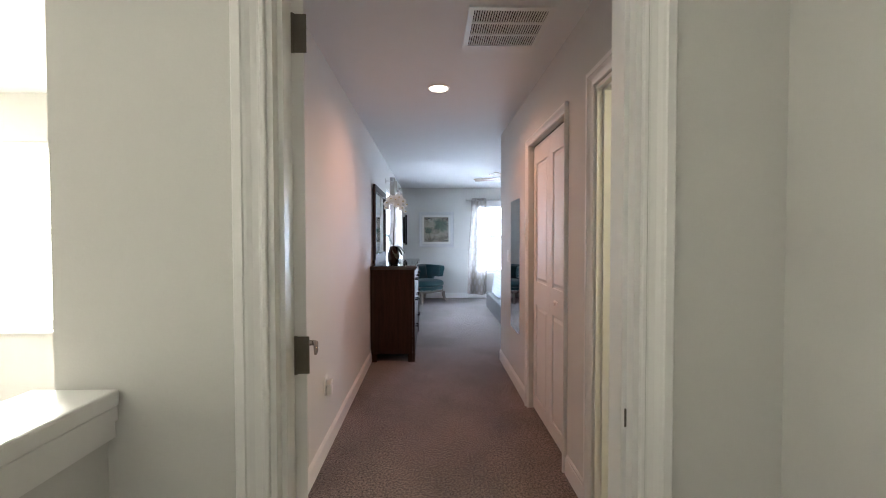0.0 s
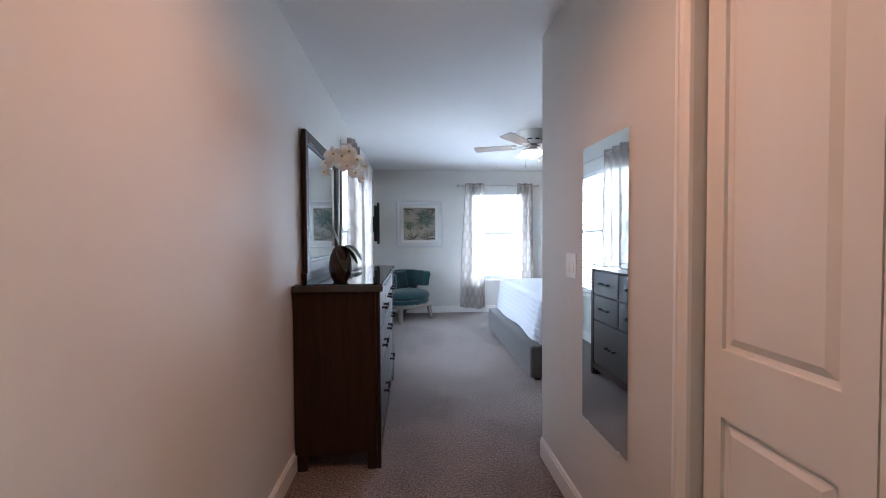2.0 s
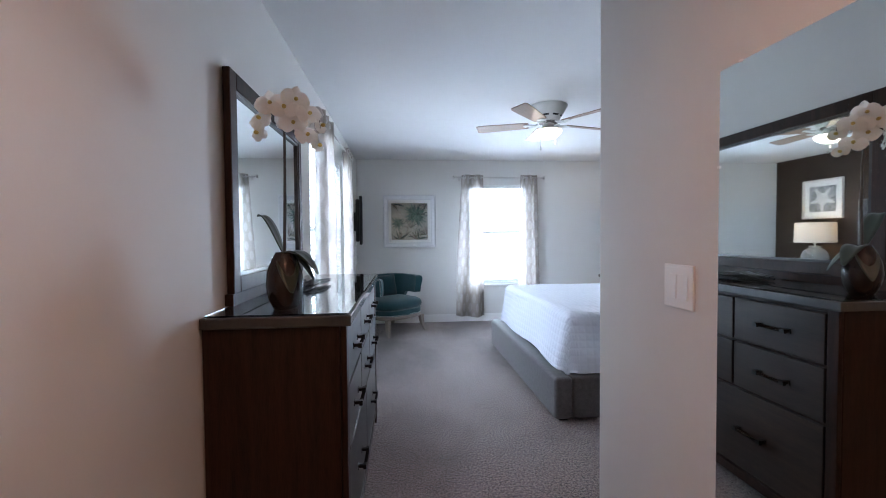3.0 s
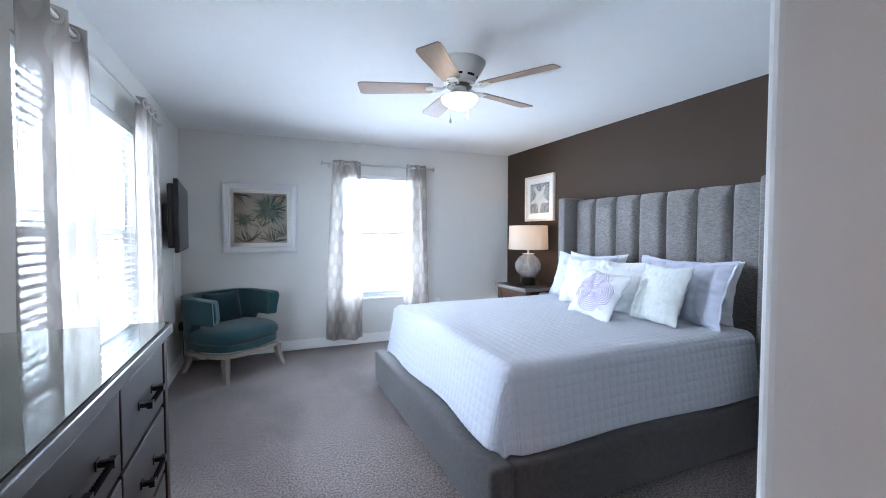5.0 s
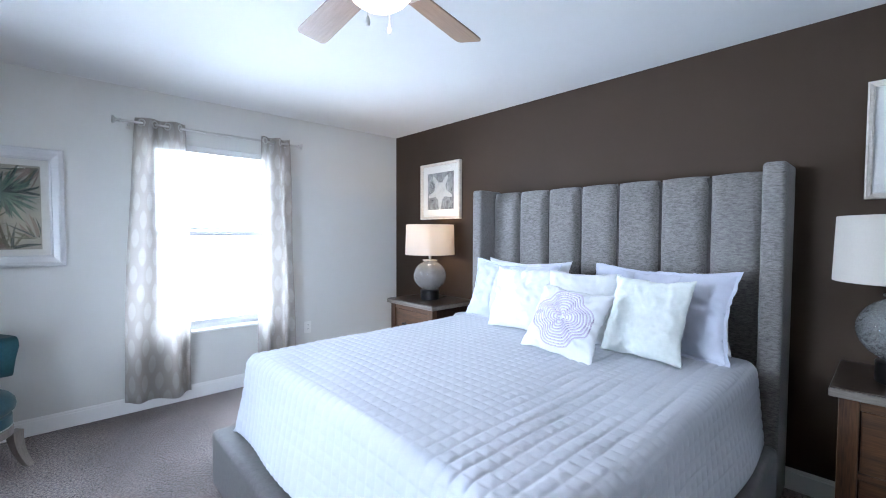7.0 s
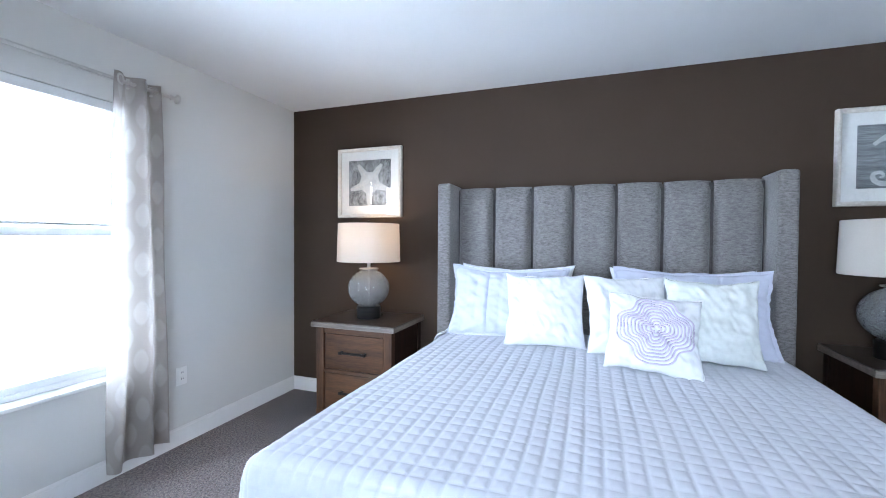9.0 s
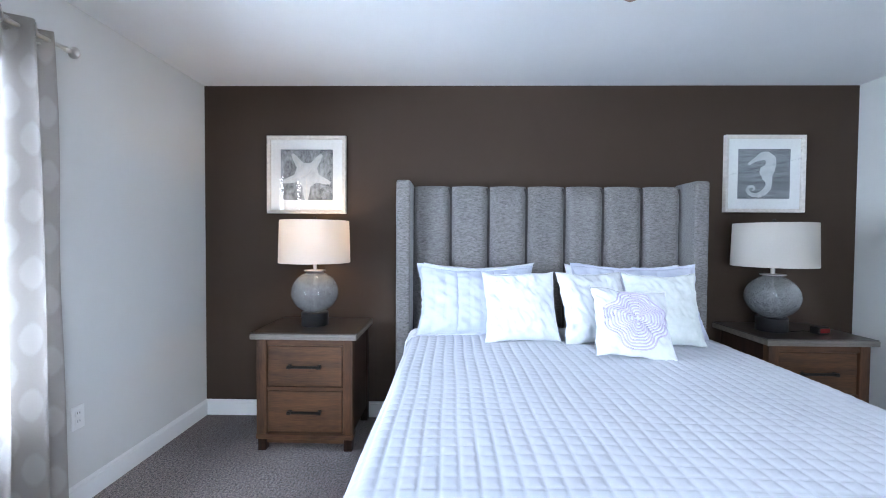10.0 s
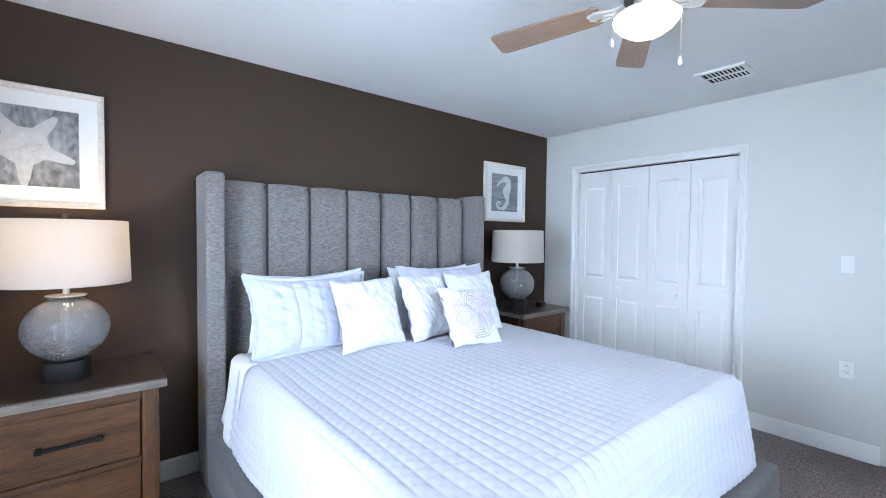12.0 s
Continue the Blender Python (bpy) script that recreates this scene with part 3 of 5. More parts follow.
def curtain(m, w_top, w_bottom, z0, z1, folds, label, seed, skew=0.0):
    """A grommet panel along local x; front is -y."""
    root = thing("curtain", m, label, "curtain", "grommet curtain panels")
    rnd = random.Random(seed)
    ph, am = rnd.random() * 6, [0.75 + 0.5 * rnd.random() for _ in range(folds + 1)]
    flat = max(w_top, w_bottom) * 1.8

    def f(u, v):
        w = w_top + (w_bottom - w_top) * (1 - v) ** 0.7
        a = am[min(int(u * folds), folds)] * 0.036 * (0.75 + 0.45 * (1 - v))
        wave = math.sin(2 * math.pi * (u * folds * 0.5 + 0.12 * math.sin(3 * v + ph) * (1 - v)) + ph)
        x = skew * (1 - v) + w * (u - 0.5) + 0.012 * math.sin(7 * v + 9 * u + ph) * (1 - v)
        y = a * wave + 0.010 * noise.noise(Vector((u * 6, v * 3, seed)))
        z = z0 + (z1 - z0) * v + 0.012 * math.sin(5 * u + ph) * (1 - v)
        return Vector((x, y, z))
    bm = bmesh.new()
    nu, nv = folds * 14 + 1, 44
    vs = sheet(bm, nu, nv, f)
    uvl = bm.loops.layers.uv.new("UVMap")
    where = {vs[i][j]: (i / (nu - 1) * flat, j / (nv - 1) * (z1 - z0)) for i in range(nu) for j in range(nv)}
    for face in bm.faces:
        for lp in face.loops:
            lp[uvl].uv = where[lp.vert]
    cloth = part("cloth", bm, CURTAIN, root, smooth=True)
    sol = cloth.modifiers.new("thickness", 'SOLIDIFY')
    sol.thickness = 0.0015
    # grommets where the cloth crosses the rod
    for k in range(folds):
        u = (k + 0.5) / folds
        p = f(min(max(u, 0), 1), 0.982)
        q = f(min(u + 0.01, 1), 0.982) - p
        bm = bmesh.new()
        lathe(bm, [(0.019, -0.002), (0.028, -0.0035), (0.031, 0), (0.028, 0.0035), (0.019, 0.002)], 20, closed=True)
        g = part("grommet", bm, CHROME, root, "steel grommet ring", smooth=True)
        ang = math.degrees(math.atan2(q.y, q.x))
        g.matrix_basis = Matrix.Translation((p.x, p.y, z1 - 0.038)) @ pose(0, 0, 0, 0, 0, ang) @ pose(0, 0, 0, 90, 0, 0)
    return root


def curtain_rod(m, length, label):
    root = thing("curtain_rod", m, label, "curtain rod")
    part("pole", cyl(bmesh.new(), (0, 0, 0), (length, 0, 0), 0.0095, n=16), CHROME, root, smooth=True)
    for s, x in ((-1, 0), (1, length)):
        bm = lathe(bmesh.new(), [(0.010, 0), (0.014, 0.004), (0.014, 0.012), (0.010, 0.018), (0.010, 0.026), (0.018, 0.036), (0.027, 0.044), (0.027, 0.050), (0.020, 0.055), (0.001, 0.056)], 24)
        f = part("finial", bm, CHROME, root, "round nickel finial", smooth=True)
        f.matrix_basis = Matrix.Translation((x, 0, 0)) @ pose(0, 0, 0, 0, 90 * s, 0)
    for x in (0.05, length - 0.05):
        bm = boxes((x - 0.006, x + 0.006, 0.0, 0.098, -0.014, -0.006), (x - 0.014, x + 0.014, 0.094, 0.099, -0.04, 0.03))
        part("bracket", bm, CHROME, root)
    return root


curtain_rod(pose(1.068, YF - 0.10, 2.165), 1.29, "slim brushed nickel curtain rod with round finials")
curtain(pose(1.312, YF - 0.10, 0), 0.32, 0.45, 0.09, 2.205, 4, "sheer greige curtain panel with pale medallions", 3, -0.045)
curtain(pose(2.165, YF - 0.10, 0), 0.25, 0.335, 0.09, 2.205, 4, "narrow gathered greige curtain panel with pale medallions", 5, 0.0)
curtain_rod(pose(XL + 0.10, 6.12, 2.165, 0, 0, 90), 1.80, "slim brushed nickel curtain rod with round finials")
curtain(pose(XL + 0.10, 6.36, 0, 0, 0, 90), 0.48, 0.56, 0.11, 2.205, 6, "sun-lit greige curtain panel behind the dresser", 8)
curtain(pose(XL + 0.10, 7.66, 0, 0, 0, 90), 0.44, 0.50, 0.06, 2.205, 6, "sun-lit greige curtain panel with pale medallions", 11)

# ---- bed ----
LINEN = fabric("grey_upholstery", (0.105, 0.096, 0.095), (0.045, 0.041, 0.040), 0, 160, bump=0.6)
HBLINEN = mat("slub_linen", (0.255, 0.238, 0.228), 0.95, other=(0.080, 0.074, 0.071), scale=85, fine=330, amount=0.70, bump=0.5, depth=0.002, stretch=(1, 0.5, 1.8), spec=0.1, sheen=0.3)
QUILT = fabric("white_quilt_cotton", (0.51, 0.525, 0.575), (0.47, 0.485, 0.535), 0, 500, bump=0.25)
WHITE = fabric("white_pillow_cotton", (0.74, 0.75, 0.77), (0.70, 0.71, 0.73), 0, 420, bump=0.25)
BLUEISH = fabric("pale_blue_cotton", (0.54, 0.56, 0.65), (0.50, 0.52, 0.61), 0, 420, bump=0.25)
SILVER = fabric("silver_patterned_velvet", (0.72, 0.74, 0.72), (0.57, 0.60, 0.57), 0, 44, bump=0.4)
LILAC = mat("lilac_embroidery", (0.58, 0.52, 0.64), 0.8, other=(0.52, 0.46, 0.58), scale=300, bump=0.2)

BX0, BY0, BY1 = 1.29, 5.845, 7.918
bed = thing("bed", pose(BX0, (BY0 + BY1) / 2, 0), "king platform bed upholstered in grey linen, channelled headboard", "bed")
HW = (BY1 - BY0) / 2
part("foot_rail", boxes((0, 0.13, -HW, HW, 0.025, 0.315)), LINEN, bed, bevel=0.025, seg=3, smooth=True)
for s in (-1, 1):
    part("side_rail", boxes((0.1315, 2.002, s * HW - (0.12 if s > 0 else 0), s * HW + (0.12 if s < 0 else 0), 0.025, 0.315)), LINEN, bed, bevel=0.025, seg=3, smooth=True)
for x in (0.08, 1.95):
    for y in (-HW + 0.08, HW - 0.08):
        part("leg", boxes((x - 0.03, x + 0.03, y - 0.03, y + 0.03, 0, 0.024)), BLACK, bed)
part("slat_deck", boxes((0.1315, 2.08, -HW + 0.1215, HW - 0.1215, 0.16, 0.24)), DARK, bed)
# headboard with wings and seven channels
hx0, hx1 = 2.135, 2.262
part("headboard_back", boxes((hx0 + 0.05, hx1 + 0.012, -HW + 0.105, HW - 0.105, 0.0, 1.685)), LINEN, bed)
for s in (-1, 1):
    a, b = sorted((s * (HW - 0.003), s * (HW - 0.10)))
    part("headboard_wing", boxes((2.003, hx1 + 0.012, a, b, 0.0, 1.72)), HBLINEN, bed, bevel=0.018, seg=3, smooth=True)
inner = HW - 0.102
edge = [-inner + 2 * inner * k / 7 for k in range(8)]
for k in range(7):
    y0, y1 = edge[k] + 0.006, edge[k + 1] - 0.006

    def chan(u, v, y0=y0, y1=y1):
        s = 2 * u - 1
        t = 2 * v - 1
        bulge = 0.055 * (1 - abs(s) ** 7) * (1 - max(0, t) ** 40) ** 0.5
        return Vector((hx0 + 0.055 - bulge, y0 + (y1 - y0) * u, 0.35 + 1.345 * v + 0.006 * (1 - s * s) * max(0, t) ** 8))
    bm = bmesh.new()
    sheet(bm, 17, 24, chan)
    part("channel", bm, HBLINEN, bed, smooth=True)

mattress = thing("mattress", pose(BX0, (BY0 + BY1) / 2, 0), "thick white mattress under the quilt", "mattress")
part("body", boxes((0.20, 2.10, -HW + 0.15, HW - 0.15, 0.241, 0.66)), WHITE, mattress, bevel=0.05, seg=3, smooth=True)

# the quilt: a sheet folded over the mattress, stitched in squares
QX0, QX1, QY0, QY1, QZ = 1.485, 3.275, 6.0, 7.735, 0.727
Q = thing("quilt", pose(0, 0, 0), "pale blue-white quilted coverlet stitched in squares", "quilt")


def fold(d, r):
    if d <= 0:
        return 0.0, 0.0
    if d < r * math.pi / 2:
        return r * math.sin(d / r), r * (1 - math.cos(d / r))
    return r, r + d - r * math.pi / 2


def quilt_point(a, b):
    """a: along x from the foot edge of the top (negative hangs), b: across y."""
    oa, ob, sgn = max(0.0, -a), 0.0, 0
    width = QY1 - QY0
    if b < 0:
        ob, sgn = -b, -1
    elif b > width:
        ob, sgn = b - width, 1
    d = (oa ** 5 + ob ** 5) ** 0.2 if oa and ob else max(oa, ob)
    h, drop = fold(d, 0.065)
    th = math.atan2(ob, oa) if d else 0
    flare = (0.12 if ob > oa else 0.15) * max(0, drop - 0.06)
    wav = 0.016 * math.sin((a * 5.0 if ob > oa else b * 6.0) + 1.0) * min(1, drop / 0.3) if d else 0
    h += flare + wav
    x = QX0 + max(a, 0) - h * math.cos(th) * (1 if oa else 0)
    y = QY0 + min(max(b, 0), width) + sgn * h * math.sin(th)
    crown = 0.016 * math.sin(math.pi * min(max(b / width, 0), 1)) - 0.02 * max(0, a - 1.5)
    z = QZ - drop + crown + 0.006 * noise.noise(Vector((a * 2.2, b * 2.2, 0.3))) + 0.003 * noise.noise(Vector((a * 7, b * 7, 2.3)))
    return Vector((x, y, z))


def make_quilt():
    step = 0.0056
    HANG = 0.43
    width = QY1 - QY0
    la, lb = QX1 - QX0 + HANG, width + 2 * HANG
    na, nb = int(la / step) + 1, int(lb / step) + 1
    P = np.zeros((na, nb, 3))
    A = np.linspace(-HANG, QX1 - QX0, na)
    B = np.linspace(-HANG, width + HANG, nb)
    for i, a in enumerate(A):
        for j, b in enumerate(B):
            P[i, j] = quilt_point(a, b)
    du, dv = np.gradient(P, axis=0), np.gradient(P, axis=1)
    N = np.cross(du, dv)
    N /= np.linalg.norm(N, axis=2, keepdims=True) + 1e-9
    S = 0.051
    AA, BB = A[:, None], B[None, :]
    wander_a = 0.004 * np.sin(3.1 * BB + 1.7 * AA) + 0.002 * np.sin(11 * BB - 4 * AA)
    wander_b = 0.004 * np.sin(2.3 * AA + 0.9 * BB) + 0.002 * np.sin(9 * AA + 5 * BB)
    pa, pb = np.abs(np.sin(np.pi * (AA + wander_a) / S)), np.abs(np.sin(np.pi * (BB + 0.01 + wander_b) / S))
    puff = 0.0078 * np.minimum(pb ** 0.45, 0.22 + 0.78 * pa ** 0.45)
    P = P + N * puff[:, :, None]
    P[:, :, 2] = np.maximum(P[:, :, 2], 0.318)
    me = bpy.data.meshes.new("cloth")
    idx = np.arange(na * nb).reshape(na, nb)
    faces = np.stack([idx[:-1, :-1], idx[1:, :-1], idx[1:, 1:], idx[:-1, 1:]], -1).reshape(-1, 4)
    me.from_pydata(P.reshape(-1, 3).tolist(), [], faces.tolist())
    me.materials.append(QUILT)
    for p in me.polygons:
        p.use_smooth = True
    ob = new("cloth", me)
    ob.parent = Q
    sol = ob.modifiers.new("thickness", 'SOLIDIFY')
    sol.thickness, sol.offset = 0.008, -1
    return ob


make_quilt()
# sheet end hanging out beside the pillows at the head
bm = bmesh.new()


def sheet_tail(u, v):
    d = 0.50 * v
    h, drop = fold(d, 0.05)
    return Vector((2.965 + 0.27 * u + 0.03 * v, 7.748 + h + 0.06 * v + 0.010 * math.sin(9 * u + 3 * v), 0.752 - drop * (1 - 0.25 * u) - 0.01 * u))


sheet(bm, 22, 22, sheet_tail)
tail = part("sheet_corner", bm, WHITE, Q, "white sheet corner hanging beside the pillow", smooth=True)
sol = tail.modifiers.new("thickness", 'SOLIDIFY')
sol.thickness = 0.006


def pillow(name, m, w, h, t, material, label, flange=0.0, seed=1, channels=0, quatrefoil=False, sag=0.10):
    """A stuffed cushion standing in local x (width) and z (height), front towards -y."""
    root = thing(name, m, label, "pillow", "pillows on the bed")
    rnd = Vector((seed * 3.1, seed * 1.7, seed * 0.9))

    def surf(side):
        def f(u, v):
            s, q = 2 * u - 1, 2 * v - 1
            # edges drawn in between the corners
            x = s * (w / 2) * (1 - 0.09 * (1 - q * q) + 0.012 * noise.noise(Vector((q * 2.5, side * 0, 3)) + rnd))
            z = h / 2 + q * (h / 2) * (1 - (sag if q > 0 else 0.05) * (1 - s * s))
            e = (max(0.0, 1 - abs(s) ** 2.6) * max(0.0, 1 - abs(q) ** 2.6)) ** 0.55
            y = side * (t / 2) * e
            k = noise.noise(Vector((s * 1.6, q * 1.6, side)) + rnd)
            y += side * 0.10 * t * k * e + side * 0.014 * noise.noise(Vector((s * 5, q * 5, side)) + rnd) * min(1, 2.5 * (1 - e) + 0.3) + side * 0.006 * noise.noise(Vector((s * 9 + 4 * q, q * 5, side)) + rnd) * min(1, 2 * e)
            if channels:
                y -= side * 0.009 * (1 - abs(math.sin(math.pi * channels * u))) ** 3 * min(1, e * 3)
            return Vector((x + 0.006 * noise.noise(Vector((q * 3, s * 3, 5)) + rnd), y, z + 0.010 * noise.noise(Vector((s * 2, q * 2, 9)) + rnd)))
        return f
    n = 61
    bm = bmesh.new()
    sheet(bm, n, n, surf(-1))
    sheet(bm, n, n, surf(1))
    bmesh.ops.remove_doubles(bm, verts=bm.verts, dist=0.0015)
    part("cushion", bm, material, root, smooth=True)
    if flange:
        bm = bmesh.new()
        rim = []
        f = surf(-1)
        path = [(k / 30, 0) for k in range(30)] + [(1, k / 30) for k in range(30)] + [(1 - k / 30, 1) for k in range(30)] + [(0, 1 - k / 30) for k in range(30)]
        inn, out = [], []
        for u, v in path:
            p = f(u, v)
            c = Vector((0, 0, h / 2))
            dx, dz = (1 if u >= 1 else -1 if u <= 0 else 0), (1 if v >= 1 else -1 if v <= 0 else 0)
            o = Vector((dx, 0, dz)) * flange
            if dx and not dz:
                o = Vector((dx * flange, 0, 0))
            p.y = 0
            inn.append(p - o * 0.25)
            out.append(p + o + Vector((0, 0.010 * noise.noise(p * 30 + rnd), 0)) + o * 0.5 * noise.noise(p * 45 + rnd))
        for y in (-0.0018, 0.0018):
            a = [bm.verts.new(p + Vector((0, y, 0))) for p in inn]
            b = [bm.verts.new(p + Vector((0, y, 0))) for p in out]
            for k in range(len(a)):
                k2 = (k + 1) % len(a)
                bm.faces.new((a[k], a[k2], b[k2], b[k]))
            rim.append(b)
        for k in range(len(rim[0])):
            k2 = (k + 1) % len(rim[0])
            bm.faces.new((rim[0][k], rim[0][k2], rim[1][k2], rim[1][k]))
        part("flange", bm, material, root, smooth=True)
    if quatrefoil:
        f = surf(-1)
        for ring, rr in enumerate((0.05, 0.09, 0.13, 0.17, 0.21, 0.25, 0.29, 0.33, 0.37, 0.41)):
            bm = bmesh.new()
            pts = []
            for k in range(72):
                th = 2 * math.pi * k / 72
                lobes = 1 + (0.24 - 0.02 * ring) * math.cos(4 * th) - 0.05 * math.cos(8 * th)
                r = rr * lobes
                u, v = 0.5 + r * math.cos(th), 0.5 + r * math.sin(th)
                p = f(min(max(u, 0.02), 0.98), min(max(v, 0.02), 0.98))
                pts.append(p + Vector((0, -0.001, 0)))
            pts.append(pts[0])
            tube(bm, pts, 0.0042, 6)
            part("embroidery", bm, LILAC, root, "raised lilac embroidered line", smooth=True)
    return root


def lean(x, y, z, yaw, tilt):
    """Stand a cushion at its foot, facing -x when yaw is 0, leaning back by tilt."""
    return pose(x, y, z, 0, 0, -90 + yaw) @ pose(0, 0, 0, -tilt, 0, 0)


PZ = 0.742
pillow("sleeping_pillow", lean(3.215, 7.36, PZ, 0, 14), 0.74, 0.44, 0.15, WHITE, "plain white sleeping pillow against the headboard", seed=1, sag=0.16)
pillow("sleeping_pillow", lean(3.215, 6.41, PZ, 0, 14), 0.76, 0.44, 0.15, WHITE, "plain white sleeping pillow against the headboard", seed=2, sag=0.16)
pillow("pillow_sham", lean(3.065, 7.385, PZ - 0.004, 2, 20), 0.72, 0.44, 0.15, BLUEISH, "pale blue pillow sham stitched in channels with a rippled flange", 0.013, 3, 9, sag=0.15)
pillow("pillow_sham", lean(3.05, 6.39, PZ - 0.004, -3, 21), 0.76, 0.46, 0.15, BLUEISH, "pale blue pillow sham stitched in channels with a rippled flange", 0.013, 4, 9, sag=0.15)
pillow("throw_pillow", lean(2.87, 7.13, PZ + 0.002, 6, 20), 0.44, 0.42, 0.15, WHITE, "square white throw pillow", 0.0, 5)
pillow("throw_pillow", lean(2.86, 6.70, PZ + 0.002, 12, 20), 0.42, 0.42, 0.14, WHITE, "square white throw pillow behind the embroidered one", 0.0, 6)
pillow("throw_pillow", lean(2.83, 6.345, PZ + 0.002, -5, 22), 0.41, 0.42, 0.15, SILVER, "square silvery white throw pillow with faint pattern", 0.0, 7)
pillow("embroidered_pillow", lean(2.54, 6.64, PZ + 0.010, 4, 30) @ pose(0, 0, 0, 0, 6, 0), 0.40, 0.37, 0.13, WHITE, "small white pillow embroidered with a lilac quatrefoil", 0.0, 8, quatrefoil=True)

# ---- dresser with mirror ----
ESPRESSO = wood("dark_walnut_stain", (0.012, 0.006, 0.004), (0.040, 0.017, 0.011), 0.50, 2, 8, spec=0.16)
DRAWER = wood("weathered_dark_walnut", (0.012, 0.007, 0.005), (0.040, 0.023, 0.016), 0.45, 1, 9, spec=0.3)
DTOP = wood("dark_dresser_top", (0.010, 0.008, 0.008), (0.026, 0.020, 0.018), 0.30, 1, 8, coat=1.0)
OAK = wood("warm_rustic_oak", (0.022, 0.009, 0.004), (0.128, 0.055, 0.023), 0.45, 1, 4.6, spec=0.35)
OAKV = wood("warm_rustic_oak_upright", (0.022, 0.009, 0.004), (0.120, 0.051, 0.022), 0.45, 2, 4.6, spec=0.35)
GREYOAK = wood("grey_washed_oak_edge", (0.09, 0.075, 0.063), (0.23, 0.195, 0.165), 0.5, 1, 9)
NTOP = wood("nightstand_top_under_glass", (0.028, 0.018, 0.013), (0.060, 0.040, 0.030), 0.28, 1, 8, coat=0.45)


def bar_pull(parent, at, length, out=1.0, flat=False):
    """A black bar pull along local y, twisted or flat, standing out along +x (out=1) or -x."""
    x, y, z = at
    bm = bmesh.new()
    for s in (-1, 1):
        box(bm, x, x + out * 0.026, y + s * length / 2 - 0.006, y + s * length / 2 + 0.006, z - 0.006, z + 0.006)
        box(bm, x + out * 0.020, x + out * 0.034, y + s * length / 2 - 0.012, y + s * length / 2 + 0.012, z - 0.009, z + 0.009)
        box(bm, x, x + out * 0.003, y + s * length / 2 - 0.011, y + s * length / 2 + 0.011, z - 0.011, z + 0.011)
    if flat:
        box(bm, x + out * 0.018, x + out * 0.027, y - length / 2 + 0.004, y + length / 2 - 0.004, z - 0.008, z + 0.008)
        return part("handle", bm, BLACK, parent, "flat black bar pull", bevel=0.002)
    n, turns = 40, 5
    rings = []
    for i in range(n + 1):
        yy = y - length / 2 + 0.010 + (length - 0.020) * i / n
        tw = 2 * math.pi * turns * i / n / 2
        rings.append([bm.verts.new((x + out * 0.027 + 0.0075 * math.cos(tw + k * math.pi / 2), yy, z + 0.0075 * math.sin(tw + k * math.pi / 2))) for k in range(4)])
    for a, b in zip(rings, rings[1:]):
        for k in range(4):
            bm.faces.new((a[k], a[(k + 1) % 4], b[(k + 1) % 4], b[k]))
    return part("handle", bm, BLACK, parent, "black bar pull with twisted grip")


def drawer(parent, x, y0, y1, z0, z1, material, out=1.0, pulls=1, plen=0.13):
    """A drawer front standing out from plane x, with a framed edge."""
    d = part("drawer", boxes((x, x + out * 0.016, y0, y1, z0, z1)), material, parent, bevel=0.004)
    for k in range(pulls):
        bar_pull(d, (x + out * 0.016, y0 + (y1 - y0) * (k + 0.5) / pulls, (z0 + z1) / 2), plen, out)
    return d


# local: x depth from the wall, y along the wall, z up
DL, DD, DH = 1.54, 0.465, 1.036
dresser = thing("dresser", pose(XL + 0.008, 4.53, 0), "dark walnut dresser with eight drawers and black pulls", "dresser")
part("side_panel", boxes((0, DD - 0.02, 0.02, 0.045, 0.09, DH - 0.045)), ESPRESSO, dresser)
part("side_panel", boxes((0, DD - 0.02, DL - 0.045, DL - 0.02, 0.09, DH - 0.045)), ESPRESSO, dresser)
part("back_panel", boxes((0, 0.012, 0.045, DL - 0.045, 0.09, DH - 0.045)), ESPRESSO, dresser)
part("bottom_panel", boxes((0.012, DD - 0.03, 0.045, DL - 0.045, 0.09, 0.11)), ESPRESSO, dresser)
part("front_frame", boxes((DD - 0.03, DD - 0.016, 0.045, DL - 0.045, 0.11, DH - 0.045)), ESPRESSO, dresser)
for y in (0.02, DL - 0.065):
    part("corner_post", boxes((DD - 0.016, DD + 0.004, y, y + 0.045, 0.0, DH - 0.046)), ESPRESSO, dresser, bevel=0.003)
for y in (0.02, DL - 0.075):
    for x in (0.01, DD - 0.072):
        part("foot", boxes((x, x + 0.055, y, y + 0.055, 0, 0.089)), ESPRESSO, dresser, bevel=0.004)
part("base_rail", boxes((DD - 0.0155, DD + 0.001, 0.066, DL - 0.066, 0.065, 0.112)), ESPRESSO, dresser, bevel=0.003)
part("top_board", boxes((-0.001, DD + 0.022, 0.0, DL, DH - 0.044, DH - 0.006)), DTOP, dresser, "dark polished top board", bevel=0.004)
glass_top = part("glass_top", boxes((0.012, DD + 0.012, 0.012, DL - 0.012, DH - 0.0055, DH)), glass("table_glass", (0.86, 0.93, 0.91)), dresser, "clear protective glass sheet")
glass_top.visible_shadow = False
r1, r2, r3 = (0.765, 0.972), (0.530, 0.752), (0.125, 0.517)
third = (DL - 0.14) / 3
for z0, z1 in (r1, r2):
    for k in range(3):
        drawer(dresser, DD - 0.0155, 0.072 + k * third + 0.003, 0.068 + (k + 1) * third - 0.003, z0, z1, DRAWER, pulls=1, plen=0.14)
halfw = (DL - 0.14) / 2
for k in range(2):
    drawer(dresser, DD - 0.0155, 0.072 + k * halfw + 0.003, 0.068 + (k + 1) * halfw - 0.003, *r3, DRAWER, pulls=1, plen=0.14)

